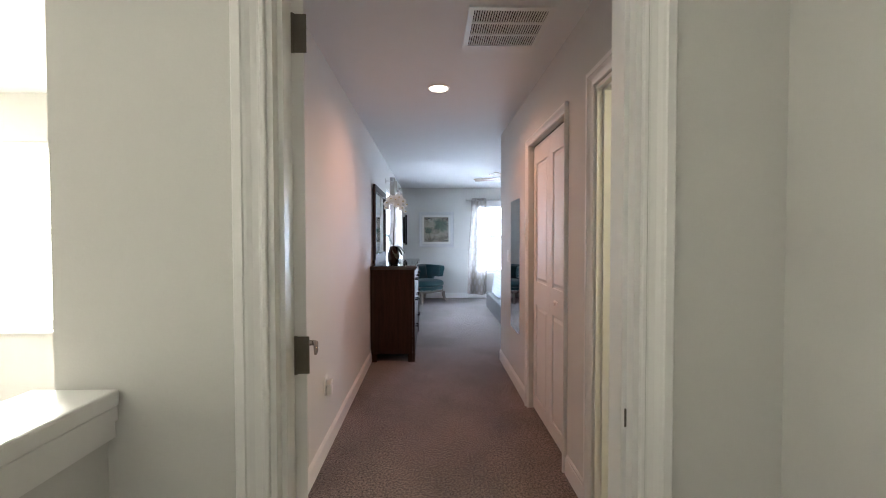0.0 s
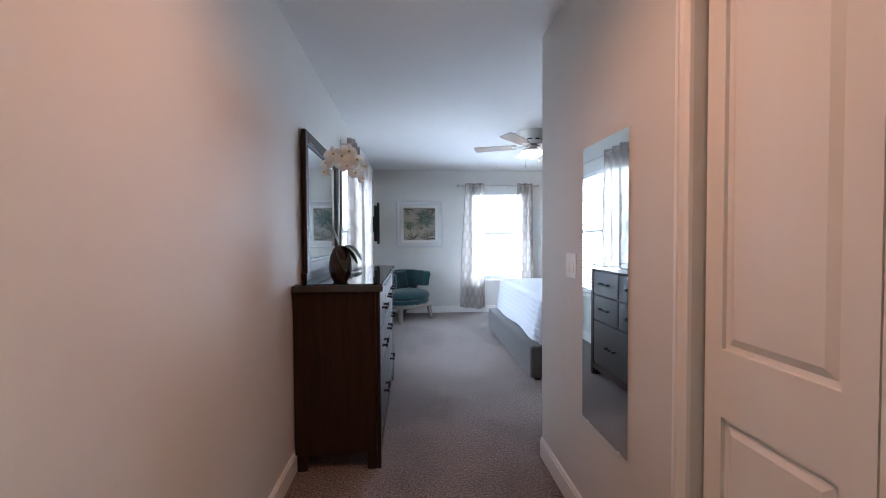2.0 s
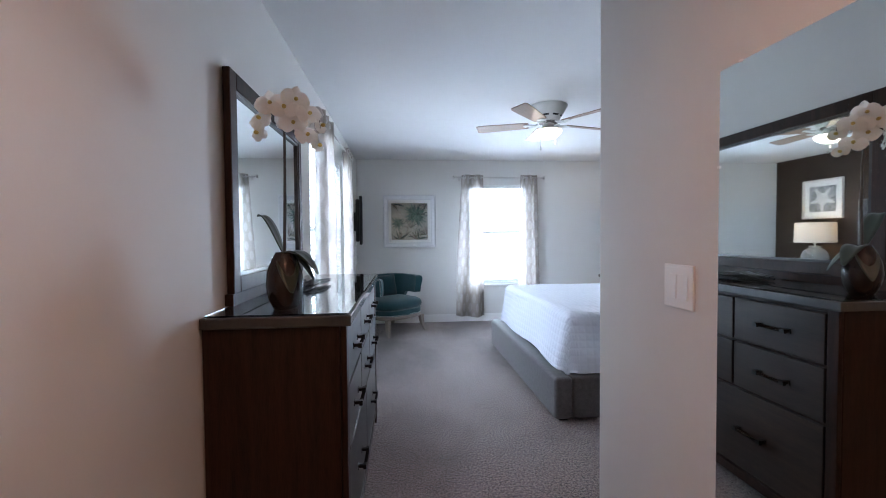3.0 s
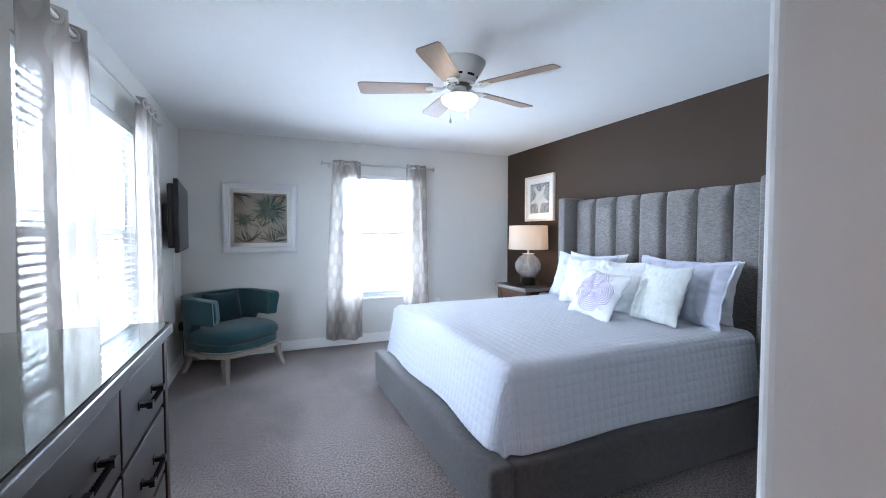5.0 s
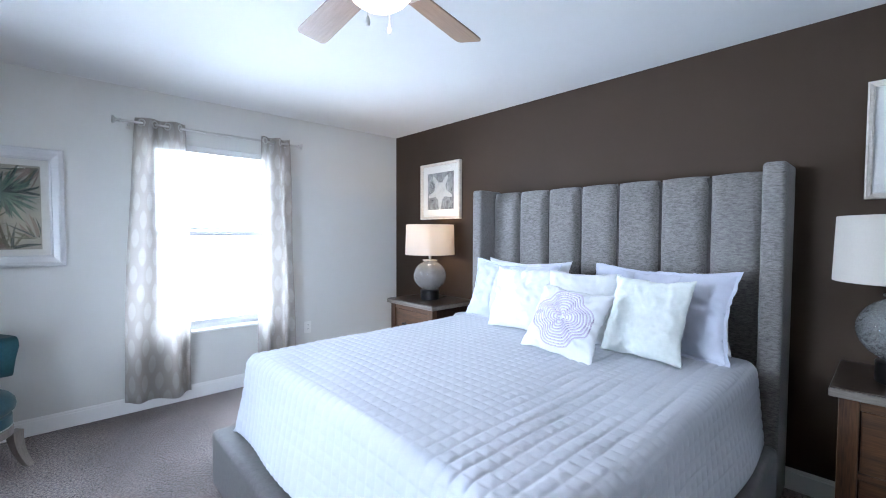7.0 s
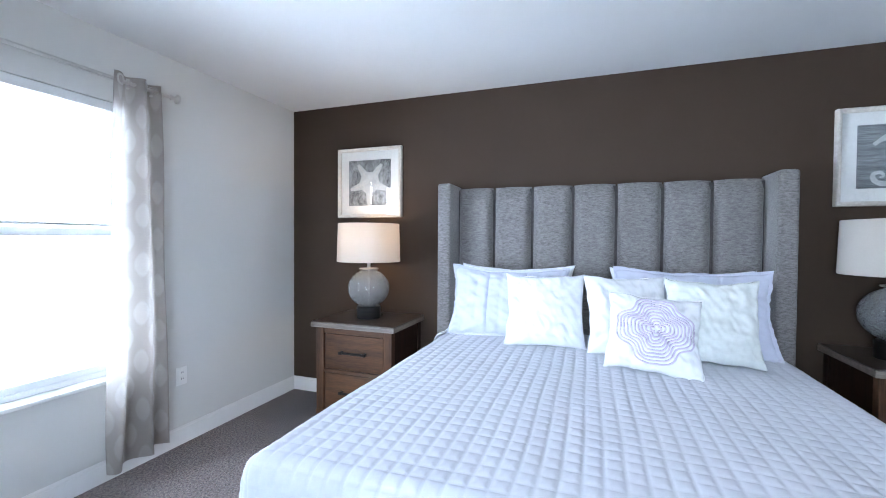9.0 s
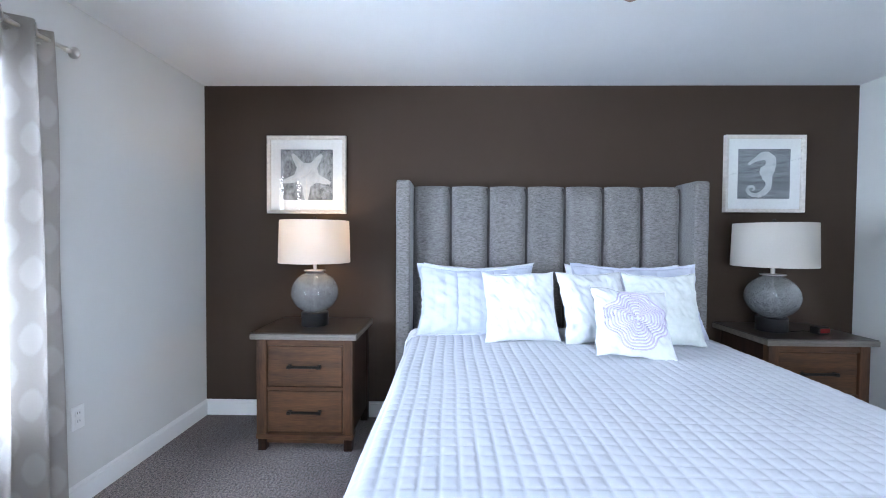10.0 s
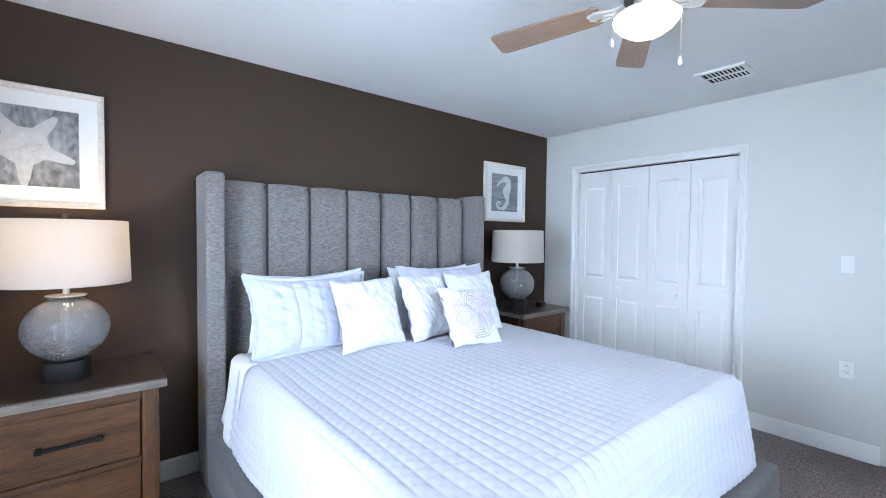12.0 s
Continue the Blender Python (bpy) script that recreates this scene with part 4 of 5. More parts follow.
mirror = thing("dresser_mirror", pose(XL + 0.006, 4.738, DH + 0.02), "dark-framed landscape mirror standing behind the dresser top", "mirror")
MW, M0, M1, MF = 1.085, 0.025, 0.872, 0.064
for nm, r in (("frame_side", (0.008, 0.036, 0, MF, M0, M1)), ("frame_side", (0.008, 0.036, MW - MF, MW, M0, M1)), ("frame_top", (0.008, 0.036, MF, MW - MF, M1 - MF, M1)), ("frame_bottom", (0.008, 0.036, MF, MW - MF, M0, M0 + MF))):
    part(nm, boxes(r), ESPRESSO, mirror, bevel=0.004)
for nm, r in (("inner_lip", (0.020, 0.030, MF, MF + 0.014, M0 + MF, M1 - MF)), ("inner_lip", (0.020, 0.030, MW - MF - 0.014, MW - MF, M0 + MF, M1 - MF)), ("inner_lip", (0.020, 0.030, MF + 0.014, MW - MF - 0.014, M1 - MF - 0.014, M1 - MF)), ("inner_lip", (0.020, 0.030, MF + 0.014, MW - MF - 0.014, M0 + MF, M0 + MF + 0.014))):
    part(nm, boxes(r), DTOP, mirror)
part("mirror_pane", boxes((0.012, 0.020, MF - 0.005, MW - MF + 0.005, M0 + MF - 0.005, M1 - MF + 0.005)), MIRROR, mirror, "clear mirror glass")
part("stand_rail", boxes((0.0, 0.03, 0.0, MW, -0.02, M0 - 0.001)), ESPRESSO, mirror)

# orchid in a dark vase
ORX, ORY = -0.16, 4.665
POT = mat("dark_brown_ceramic", (0.014, 0.009, 0.008), 0.18, other=(0.03, 0.018, 0.014), scale=14, amount=0.4)
PETAL = fabric("white_orchid_petal", (0.84, 0.82, 0.78), (0.78, 0.75, 0.69), 0.35, 120, bump=0.2)
LEAF = mat("dark_orchid_leaf", (0.012, 0.018, 0.010), 0.3, other=(0.03, 0.04, 0.02), scale=20)
STEM = mat("orchid_stem", (0.045, 0.035, 0.025), 0.5, scale=40)
YELLOW = mat("orchid_throat", (0.55, 0.42, 0.12), 0.6, scale=90)
orchid = thing("orchid_vase", pose(ORX, ORY, DH + 0.0005), "white artificial orchid in a dark egg-shaped vase", "potted orchid")
part("vase", lathe(bmesh.new(), [(0.036, 0), (0.042, 0.004), (0.058, 0.04), (0.065, 0.085), (0.061, 0.13), (0.046, 0.175), (0.034, 0.195), (0.030, 0.203), (0.040, 0.185), (0.001, 0.17)], 36), POT, orchid, smooth=True)
for k, (az, ln, up) in enumerate(((175, 0.105, 0.14), (-15, 0.13, 0.03), (35, 0.11, 0.0), (-60, 0.09, -0.03))):
    bm = bmesh.new()
    ca, sa = math.cos(radians(az)), math.sin(radians(az))

    def leaf(u, v, ln=ln, up=up, ca=ca, sa=sa):
        s = (v - 0.5) * 2
        w = 0.036 * math.sin(math.pi * min(u * 0.92 + 0.06, 1)) ** 0.7
        r = ln * u * (0.9 if up > 0.1 else 1)
        z = 0.195 + up * math.sin(u * 1.7) - (0.10 * u * u if up < 0.1 else 0) + 0.3 * abs(s) * w
        return Vector((r * ca - s * w * sa, r * sa + s * w * ca, z))
    sheet(bm, 12, 5, leaf)
    ob = part("leaf", bm, LEAF, orchid, smooth=True)
    ob.modifiers.new("thickness", 'SOLIDIFY').thickness = 0.003
stem_pts = [(0.0, 0, 0.17), (0.004, 0.004, 0.35), (0.008, 0.0, 0.52), (0.012, -0.01, 0.64), (0.02, -0.025, 0.71), (0.045, -0.03, 0.745), (0.085, -0.02, 0.735), (0.12, -0.005, 0.70), (0.14, 0.0, 0.655)]
part("stem", tube(bmesh.new(), stem_pts, 0.005, 8, [0.006, 0.006, 0.005, 0.005, 0.004, 0.004, 0.003, 0.003, 0.002]), STEM, orchid, smooth=True)


def bloom(m, size):
    bm = bmesh.new()
    for k, (az, sc, wd) in enumerate(((0, 1.0, 1.0), (180, 1.0, 1.0), (90, 0.9, 0.6), (215, 0.85, 0.55), (325, 0.85, 0.55))):
        ca, sa = math.cos(radians(az)), math.sin(radians(az))

        def pet(u, v, ca=ca, sa=sa, sc=sc, wd=wd):
            s = 2 * v - 1
            w = size * 0.62 * wd * math.sin(math.pi * min(0.12 + u * 0.86, 1)) ** 0.6
            r = size * sc * u
            return Vector((r * ca - s * w * sa, -0.25 * size * (u * u) * 0.4 - 0.10 * size * (1 - s * s) + 0.003 * k, r * sa + s * w * ca))
        sheet(bm, 7, 6, pet)
    ob = part("flower", bm, PETAL, orchid, "white orchid flower", smooth=True)
    ob.matrix_basis = m
    c = part("throat", lathe(bmesh.new(), [(0.001, 0), (0.006, 0.004), (0.007, 0.012), (0.003, 0.018)], 10), YELLOW, ob, "yellow flower throat", smooth=True)
    c.matrix_basis = pose(0, -0.004, 0, 90, 0, 0)


rnd = random.Random(4)
for k, (x, y, z, yaw, s) in enumerate(((-0.06, -0.03, 0.67, -25, 0.05), (-0.02, -0.055, 0.715, 5, 0.054), (0.025, -0.06, 0.70, 15, 0.052), (0.06, -0.05, 0.735, 30, 0.05), (0.05, -0.045, 0.655, 20, 0.05), (0.10, -0.035, 0.69, 40, 0.048), (0.09, -0.03, 0.615, 45, 0.046), (0.0, 0.03, 0.69, 150, 0.05), (0.07, 0.03, 0.68, 140, 0.048), (-0.07, -0.02, 0.625, -40, 0.042), (0.135, -0.01, 0.655, 70, 0.034), (0.125, -0.015, 0.585, 60, 0.030))):
    bloom(pose(x, y, z, rnd.uniform(-20, 10), rnd.uniform(-15, 15), yaw), s)

# dark tangle of décor twigs on the dresser top
GARLAND = mat("black_feathered_sticks", (0.008, 0.007, 0.007), 0.35, other=(0.02, 0.018, 0.016), scale=60, amount=0.6)
tray = thing("decor_bundle", pose(-0.22, 5.36, DH + 0.0005), "dark bundle of glossy woven twigs lying flat", "decoration")
rnd = random.Random(12)
for k in range(26):
    y0, x0 = rnd.uniform(-0.20, -0.06), rnd.uniform(-0.06, 0.06)
    l, a = rnd.uniform(0.14, 0.28), rnd.uniform(-0.25, 0.25)
    z = 0.007 + 0.022 * rnd.random()
    bm = tube(bmesh.new(), [(x0, y0, z), (x0 + a * l * 0.5, y0 + l * 0.5, z + rnd.uniform(-0.002, 0.010)), (x0 + a * l, y0 + l, z)], 0.006, 6, [0.003, 0.009, 0.005])
    part("twig", bm, GARLAND, tray, smooth=True)

# ---- frameless wall mirror in the hall ----
hm = thing("hall_mirror", pose(XR - 0.001, 3.632, 0.497), "tall frameless mirror clipped to the hall wall", "mirror")
part("mirror_pane", boxes((-0.006, -0.001, 0, 0.39, 0, 1.17)), MIRROR, hm)
for y, z in ((0.06, 0), (0.33, 0), (0.06, 1.17), (0.33, 1.17), (0.39, 0.95)):
    part("clip", boxes((-0.009, 0, y - 0.004, y + 0.004, z - 0.003, z + 0.003)), PLASTIC, hm, "clear plastic mirror clip", bevel=0.001)


def wall_plate(name, m, w, h, kind, label):
    """Plate in local x and z, standing out along -y."""
    root = thing(name, m, label, name.replace("_", " "))
    part("plate", boxes((-w / 2, w / 2, -0.006, 0, -h / 2, h / 2)), PLASTIC, root, bevel=0.0025)
    if kind == "outlet":
        for z in (-0.02, 0.02):
            bm = boxes((-0.016, 0.016, -0.0085, -0.0055, z - 0.014, z + 0.014))
            s = part("socket", bm, PLASTIC, root, bevel=0.002)
            for x in (-0.006, 0.006):
                part("slot", boxes((x - 0.0012, x + 0.0012, -0.0092, -0.0086, z - 0.002, z + 0.008)), BLACK, s)
    else:
        for k in range(kind):
            x = (k - (kind - 1) / 2) * 0.046
            bm = boxes((x - 0.0165, x + 0.0165, -0.010, -0.0055, -0.033, 0.033))
            for v in bm.verts:
                if v.co.z > 0 and v.co.y < -0.008:
                    v.co.y += 0.003
            part("rocker", bm, PLASTIC, root, "white rocker switch")
    return root


wall_plate("light_switch", pose(XR, 4.166, 1.152, 0, 0, -90), 0.118, 0.118, 2, "white double rocker light switch on the hall wall")
wall_plate("light_switch", pose(1.222, YC, 1.232, 0, 0, 180), 0.064, 0.108, 1, "white single rocker light switch beside the closet")
wall_plate("outlet", pose(1.208, YC, 0.557, 0, 0, 180), 0.072, 0.115, "outlet", "white duplex outlet low on the wall")
wall_plate("outlet", pose(2.498, YF, 0.439, 0, 0, 0), 0.072, 0.115, "outlet", "white duplex outlet low beside the curtain")
wall_plate("outlet", pose(XL, 2.664, 0.43, 0, 0, 90), 0.072, 0.115, "outlet", "white duplex outlet low on the hall wall")
nl = thing("night_light", pose(XL + 0.0095, 2.664, 0.41), "small white plug-in night light", "night light")
part("body", boxes((0.003, 0.035, -0.022, 0.022, -0.045, 0.02)), PLASTIC, nl, bevel=0.006)
part("lens", boxes((0.006, 0.032, -0.020, 0.020, 0.0205, 0.05)), glass("night_light_lens", (1, 0.97, 0.9), 0.3), nl, "clear night light lens", bevel=0.004)
wall_plate("outlet", pose(XL, 9.12, 0.40, 0, 0, 90), 0.072, 0.115, "outlet", "white duplex outlet behind the chair")


# ---- nightstands and lamps ----
def nightstand(m, label):
    """Local: front towards -x, x from 0 (front) to 0.53, y centred."""
    root = thing("nightstand", m, label, "nightstand", "pair of nightstands")
    W, D, H = 0.60, 0.50, 0.742
    for s in (-1, 1):
        part("front_post", boxes((0.0, 0.05, s * W / 2 - (0.062 if s > 0 else 0), s * W / 2 + (0.062 if s < 0 else 0), 0.105, H - 0.041)), OAKV, root, bevel=0.003)
        part("side_panel", boxes((0.051, D - 0.05, s * W / 2 - (0.03 if s > 0 else -0.008), s * W / 2 + (0.03 if s < 0 else -0.008), 0.105, H - 0.041)), ESPRESSO, root)
        part("back_post", boxes((D - 0.049, D, s * W / 2 - (0.05 if s > 0 else 0), s * W / 2 + (0.05 if s < 0 else 0), 0.0, H - 0.041)), ESPRESSO, root)
        part("foot", boxes((0.004, 0.054, s * (W / 2 - 0.006) - (0.05 if s > 0 else 0), s * (W / 2 - 0.006) + (0.05 if s < 0 else 0), 0, 0.074)), ESPRESSO, root, bevel=0.003)
    part("bottom_rail", boxes((-0.004, 0.06, -W / 2 - 0.004, W / 2 + 0.004, 0.0745, 0.1045)), OAK, root, bevel=0.004)
    part("apron", boxes((0.015, 0.03, -W / 2 + 0.06, W / 2 - 0.06, 0.045, 0.074)), OAK, root)
    part("case", boxes((0.035, D - 0.052, -W / 2 + 0.040, W / 2 - 0.040, 0.106, H - 0.041)), ESPRESSO, root)
    for z0, z1 in ((0.118, 0.375), (0.405, 0.655)):
        d = part("drawer", boxes((0.010, 0.034, -W / 2 + 0.068, W / 2 - 0.068, z0, z1)), OAK, root, bevel=0.004)
        bar_pull(d, (0.010, 0.0, (z0 + z1) / 2), 0.185, -1.0, True)
    part("divider", boxes((0.004, 0.033, -W / 2 + 0.063, W / 2 - 0.063, 0.378, 0.402)), OAK, root, bevel=0.002)
    part("top_rail", boxes((0.004, 0.033, -W / 2 + 0.063, W / 2 - 0.063, 0.658, H - 0.041)), OAK, root, bevel=0.002)
    part("top_board", boxes((-0.028, D + 0.004, -W / 2 - 0.03, W / 2 + 0.03, H - 0.04, H - 0.006)), GREYOAK, root, "grey-washed top board edge", bevel=0.005)
    part("top_face", boxes((-0.024, D, -W / 2 - 0.026, W / 2 + 0.026, H - 0.0055, H)), NTOP, root, "glass-covered dark wood top", bevel=0.001)
    return root


NS1 = nightstand(pose(3.052, 8.446, 0), "rustic brown two-drawer nightstand under a glass top")
NS2 = copy_thing(NS1, pose(3.052, 5.325, 0))

CRACKLE = glass("crackle_glass", (0.96, 0.98, 0.99), 0.015, 0.22, 16)
cn, cl = CRACKLE.node_tree.nodes, CRACKLE.node_tree.links
frost, vein, blend, frosted = cn.new("ShaderNodeBsdfPrincipled"), cn.new("ShaderNodeTexNoise"), cn.new("ShaderNodeMapRange"), cn.new("ShaderNodeMixShader")
frost.inputs["Base Color"].default_value, frost.inputs["Roughness"].default_value = (0.62, 0.64, 0.65, 1), 0.3
vein.inputs["Scale"].default_value, vein.inputs["Detail"].default_value, vein.inputs["Distortion"].default_value = 11, 2.5, 5.0
blend.inputs["From Min"].default_value, blend.inputs["From Max"].default_value, blend.inputs["To Min"].default_value, blend.inputs["To Max"].default_value = 0.49, 0.60, 0.02, 0.45
cl.new(vein.outputs["Fac"], blend.inputs["Value"]), cl.new(blend.outputs[0], frosted.inputs[0])
cl.new(cn["Principled BSDF"].outputs[0], frosted.inputs[1]), cl.new(frost.outputs[0], frosted.inputs[2])
cl.new(frosted.outputs[0], cn["Material Output"].inputs["Surface"])
BRONZE = mat("dark_bronze_base", (0.020, 0.018, 0.018), 0.35, 0.5, scale=40)


SHADE = fabric("ivory_drum_shade", (0.74, 0.69, 0.63), (0.68, 0.63, 0.57), 0.5, 500)


def table_lamp(m, label):
    root = thing("table_lamp", m, label, "table lamp", "pair of bedside lamps")
    part("base", lathe(bmesh.new(), [(0.086, 0), (0.088, 0.003), (0.088, 0.085), (0.084, 0.088), (0.03, 0.089)], 40), BRONZE, root, "dark bronze base ring", smooth=True)
    prof = [(0.055, 0.0892)] + [(0.153 * math.sin(radians(a)), 0.222 - 0.139 * math.cos(radians(a))) for a in range(26, 161, 9)] + [(0.048, 0.358), (0.056, 0.362)]
    out = prof
    inn = [(max(r - 0.006, 0.002), z) for r, z in reversed(prof)]
    inn[-1] = (inn[-1][0], 0.0952)
    part("globe", lathe(bmesh.new(), out + inn, 48, closed=True), CRACKLE, root, "clear crackled glass globe", smooth=True)
    part("cap", lathe(bmesh.new(), [(0.068, 0.3625), (0.071, 0.365), (0.071, 0.369), (0.012, 0.372), (0.012, 0.44), (0.016, 0.442), (0.016, 0.50), (0.004, 0.502)], 28), CHROME, root, "nickel cap and socket", smooth=True)
    part("cord", tube(bmesh.new(), [(0, 0, 0.093), (0.004, 0.003, 0.2), (-0.003, 0, 0.3), (0, 0, 0.362)], 0.003, 8), PLASTIC, root, "clear cord inside the globe")
    part("shade", lathe(bmesh.new(), [(0.231, 0.420), (0.233, 0.422), (0.225, 0.698), (0.223, 0.700), (0.221, 0.698), (0.229, 0.422)], 64, closed=True), SHADE, root, "ivory linen drum shade", smooth=True)
    bm = bmesh.new()
    for k in range(3):
        a = 2 * math.pi * k / 3
        tube(bm, [(0, 0, 0.66), (0.22 * math.cos(a), 0.22 * math.sin(a), 0.69)], 0.0025, 6)
    cyl(bm, (0, 0, 0.50), (0, 0, 0.72), 0.004, n=8)
    lathe(bm, [(0.002, 0.705), (0.010, 0.712), (0.010, 0.722), (0.002, 0.728)], 14)
    part("harp", bm, BRONZE, root, "thin metal shade carrier and finial")
    return root


L1 = table_lamp(pose(3.295, 8.460, 0.7425), "lit bedside lamp, crackled glass globe and ivory shade")
L2 = copy_thing(L1, pose(3.28, 5.443, 0.7425))
tagged(L2, "unlit bedside lamp, crackled glass globe and ivory shade")
wire = thing("lamp_cord", pose(3.295, 8.460, 0.7445), "thin dark lamp cord on the nightstand", "cord")
part("wire", tube(bmesh.new(), [(0.06, -0.05, 0.003), (0.11, -0.06, 0.003), (0.15, -0.02, 0.003), (0.20, -0.01, 0.003)], 0.003, 6), BLACK, wire)
clock = thing("alarm_clock", pose(3.20, 5.20, 0.7425, 0, 0, 12), "small black alarm clock with a red face", "alarm clock")
part("body", boxes((-0.03, 0.03, -0.045, 0.045, 0, 0.045)), BLACK, clock, bevel=0.008)
part("face", boxes((-0.0325, -0.0305, -0.036, 0.036, 0.010, 0.038)), mat("red_clock_face", (0.20, 0.012, 0.012), 0.2, scale=30), clock, "dark red display face")
part("wire", tube(bmesh.new(), [(0.03, 0.0, 0.006), (0.07, 0.05, 0.004), (0.05, 0.12, 0.004), (0.12, 0.18, 0.004)], 0.0025, 6), BLACK, clock)

# ---- television ----
tv = thing("television", pose(XL + 0.05, 8.58, 1.488, 0, 0, 5), "black flat television on a wall bracket, switched off", "television")
part("panel", boxes((0.075, 0.105, -0.55, 0.55, -0.285, 0.285)), mat("tv_black_plastic", (0.010, 0.010, 0.011), 0.5, scale=60, spec=0.25), tv, bevel=0.004)
part("screen", boxes((0.1055, 0.1075, -0.535, 0.535, -0.265, 0.272)), mat("tv_screen", (0.005, 0.005, 0.006), 0.22, scale=5, bump=0, spec=0.18), tv, "dark glossy screen")
part("back_housing", boxes((0.030, 0.0745, -0.52, 0.52, -0.25, 0.25)), BLACK, tv, bevel=0.012)
part("wall_bracket", boxes((-0.049, 0.0295, -0.06, 0.06, -0.12, 0.12)), BLACK, tv)
part("cable", tube(bmesh.new(), [(0.05, 0.36, -0.22), (-0.004, 0.36, -0.34), (-0.008, 0.37, -0.7), (-0.004, 0.40, -1.02)], 0.005, 6), PLASTIC, tv, "white cable down the wall")

adapter = thing("power_adapter", pose(XL + 0.0095, 9.12, 0.42), "black plug adapter with a cable in the outlet", "power adapter")
part("block", boxes((0, 0.045, -0.03, 0.03, -0.035, 0.045)), BLACK, adapter, bevel=0.006)
part("cable", tube(bmesh.new(), [(0.03, 0.0, -0.035), (0.03, 0.02, -0.16), (0.025, 0.05, -0.30), (0.03, 0.14, -0.393), (0.035, 0.30, -0.395)], 0.004, 6), BLACK, adapter)

# ---- armchair ----
TEAL = fabric("teal_wool", (0.024, 0.082, 0.094), (0.013, 0.050, 0.058), 0, 320, bump=0.4)
TEALD = fabric("dark_teal_velvet", (0.006, 0.040, 0.046), (0.003, 0.022, 0.026), 0, 320, bump=0.3)
DRIFT = wood("weathered_grey_wood", (0.17, 0.14, 0.12), (0.31, 0.27, 0.235), 0.6, 2, 8)
chair = thing("armchair", pose(0.105, 8.905, 0, 0, 0, 42), "teal barrel-back armchair with nailhead trim and grey legs", "armchair")
# local: front towards -y, width along x


def d_outline(w, d, k=40):
    """Half-round front, straight back: an outline round the seat."""
    pts = []
    for i in range(k):
        th = 2 * math.pi * i / k
        e = 0.55
        c, s = math.cos(th), math.sin(th)
        pts.append((w / 2 * math.copysign(abs(c) ** e, c), d / 2 * math.copysign(abs(s) ** (e if s > 0 else 0.75), s)))
    return pts


def slab(rows, w, d, k=48):
    """Stack of outlines: (inset, z)."""
    bm = bmesh.new()
    rings = [[bm.verts.new((x, y, z)) for x, y in d_outline(w - 2 * i, d - 2 * i, k)] for i, z in rows]
    for a, b in zip(rings, rings[1:]):
        for q in range(k):
            bm.faces.new((a[q], a[(q + 1) % k], b[(q + 1) % k], b[q]))
    bm.faces.new(rings[0]), bm.faces.new(rings[-1])
    return bm


SW, SD = 0.74, 0.68
part("seat_frame", slab([(0.01, 0.205), (0.0, 0.21), (0.0, 0.245), (0.012, 0.25)], SW, SD), DRIFT, chair, "weathered grey wooden rail", smooth=True)
part("seat_base", slab([(0.012, 0.251), (0.004, 0.256), (0.004, 0.320), (0.02, 0.326)], SW, SD), TEAL, chair, smooth=True)
part("seat_cushion", slab([(0.03, 0.327), (0.002, 0.334), (-0.012, 0.352), (-0.016, 0.378), (-0.012, 0.404), (0.004, 0.428), (0.04, 0.448), (0.10, 0.460), (0.18, 0.466), (0.26, 0.468)], SW, SD - 0.02), TEAL, chair, smooth=True)
for x, y, dx, dy in ((-0.30, -0.27, -0.03, -0.05), (0.30, -0.27, 0.03, -0.05), (-0.27, 0.28, -0.03, 0.06), (0.27, 0.28, 0.03, 0.06)):
    bm = bmesh.new()
    rings = []
    for q in range(8):
        f = q / 7
        r = 0.028 - 0.010 * f
        cx, cy, z = x + dx * f ** 2.2, y + dy * f ** 2.2, 0.215 * (1 - f)
        rings.append([bm.verts.new((cx + sx * r, cy + sy * r, z)) for sx, sy in ((-1, -1), (1, -1), (1, 1), (-1, 1))])
    for a, b in zip(rings, rings[1:]):
        for k in range(4):
            bm.faces.new((a[k], a[(k + 1) % 4], b[(k + 1) % 4], b[k]))
    bm.faces.new(rings[0]), bm.faces.new(rings[-1])
    part("leg", bm, DRIFT, chair, "sabre-shaped grey wooden leg", smooth=True)


def arm_back(u, v, off):
    """Barrel back: u sweeps from one arm end round the back to the other, v up."""
    th = radians(-28 + 236 * u)
    rx, ry = SW / 2 + 0.005 - off, SD / 2 + 0.015 - off
    e = 0.62
    c, s = math.cos(th), math.sin(th)
    x, y = rx * math.copysign(abs(c) ** e, c), ry * math.copysign(abs(s) ** e, s)
    end = max(0, abs(2 * u - 1) - 0.62) / 0.38
    z0 = 0.326 + 0.185 * min(1, end * 3.5) ** 1.0
    z1 = 0.755 - 0.015 * end
    near = 1 - min(1.0, min(u, 1 - u) / 0.034)
    cut = 1 - math.sqrt(max(0.0, 1 - near * near))
    z0, z1 = z0 + 0.07 * cut, z1 - 0.05 * cut
    flare = 1 + 0.06 * v
    return Vector((x * flare, y * flare, z0 + (z1 - z0) * v))


bm = bmesh.new()
nU, nV = 84, 12


def toward_ends(u):
    return 0.35 * u + 0.65 * (0.5 - 0.5 * math.cos(math.pi * u))


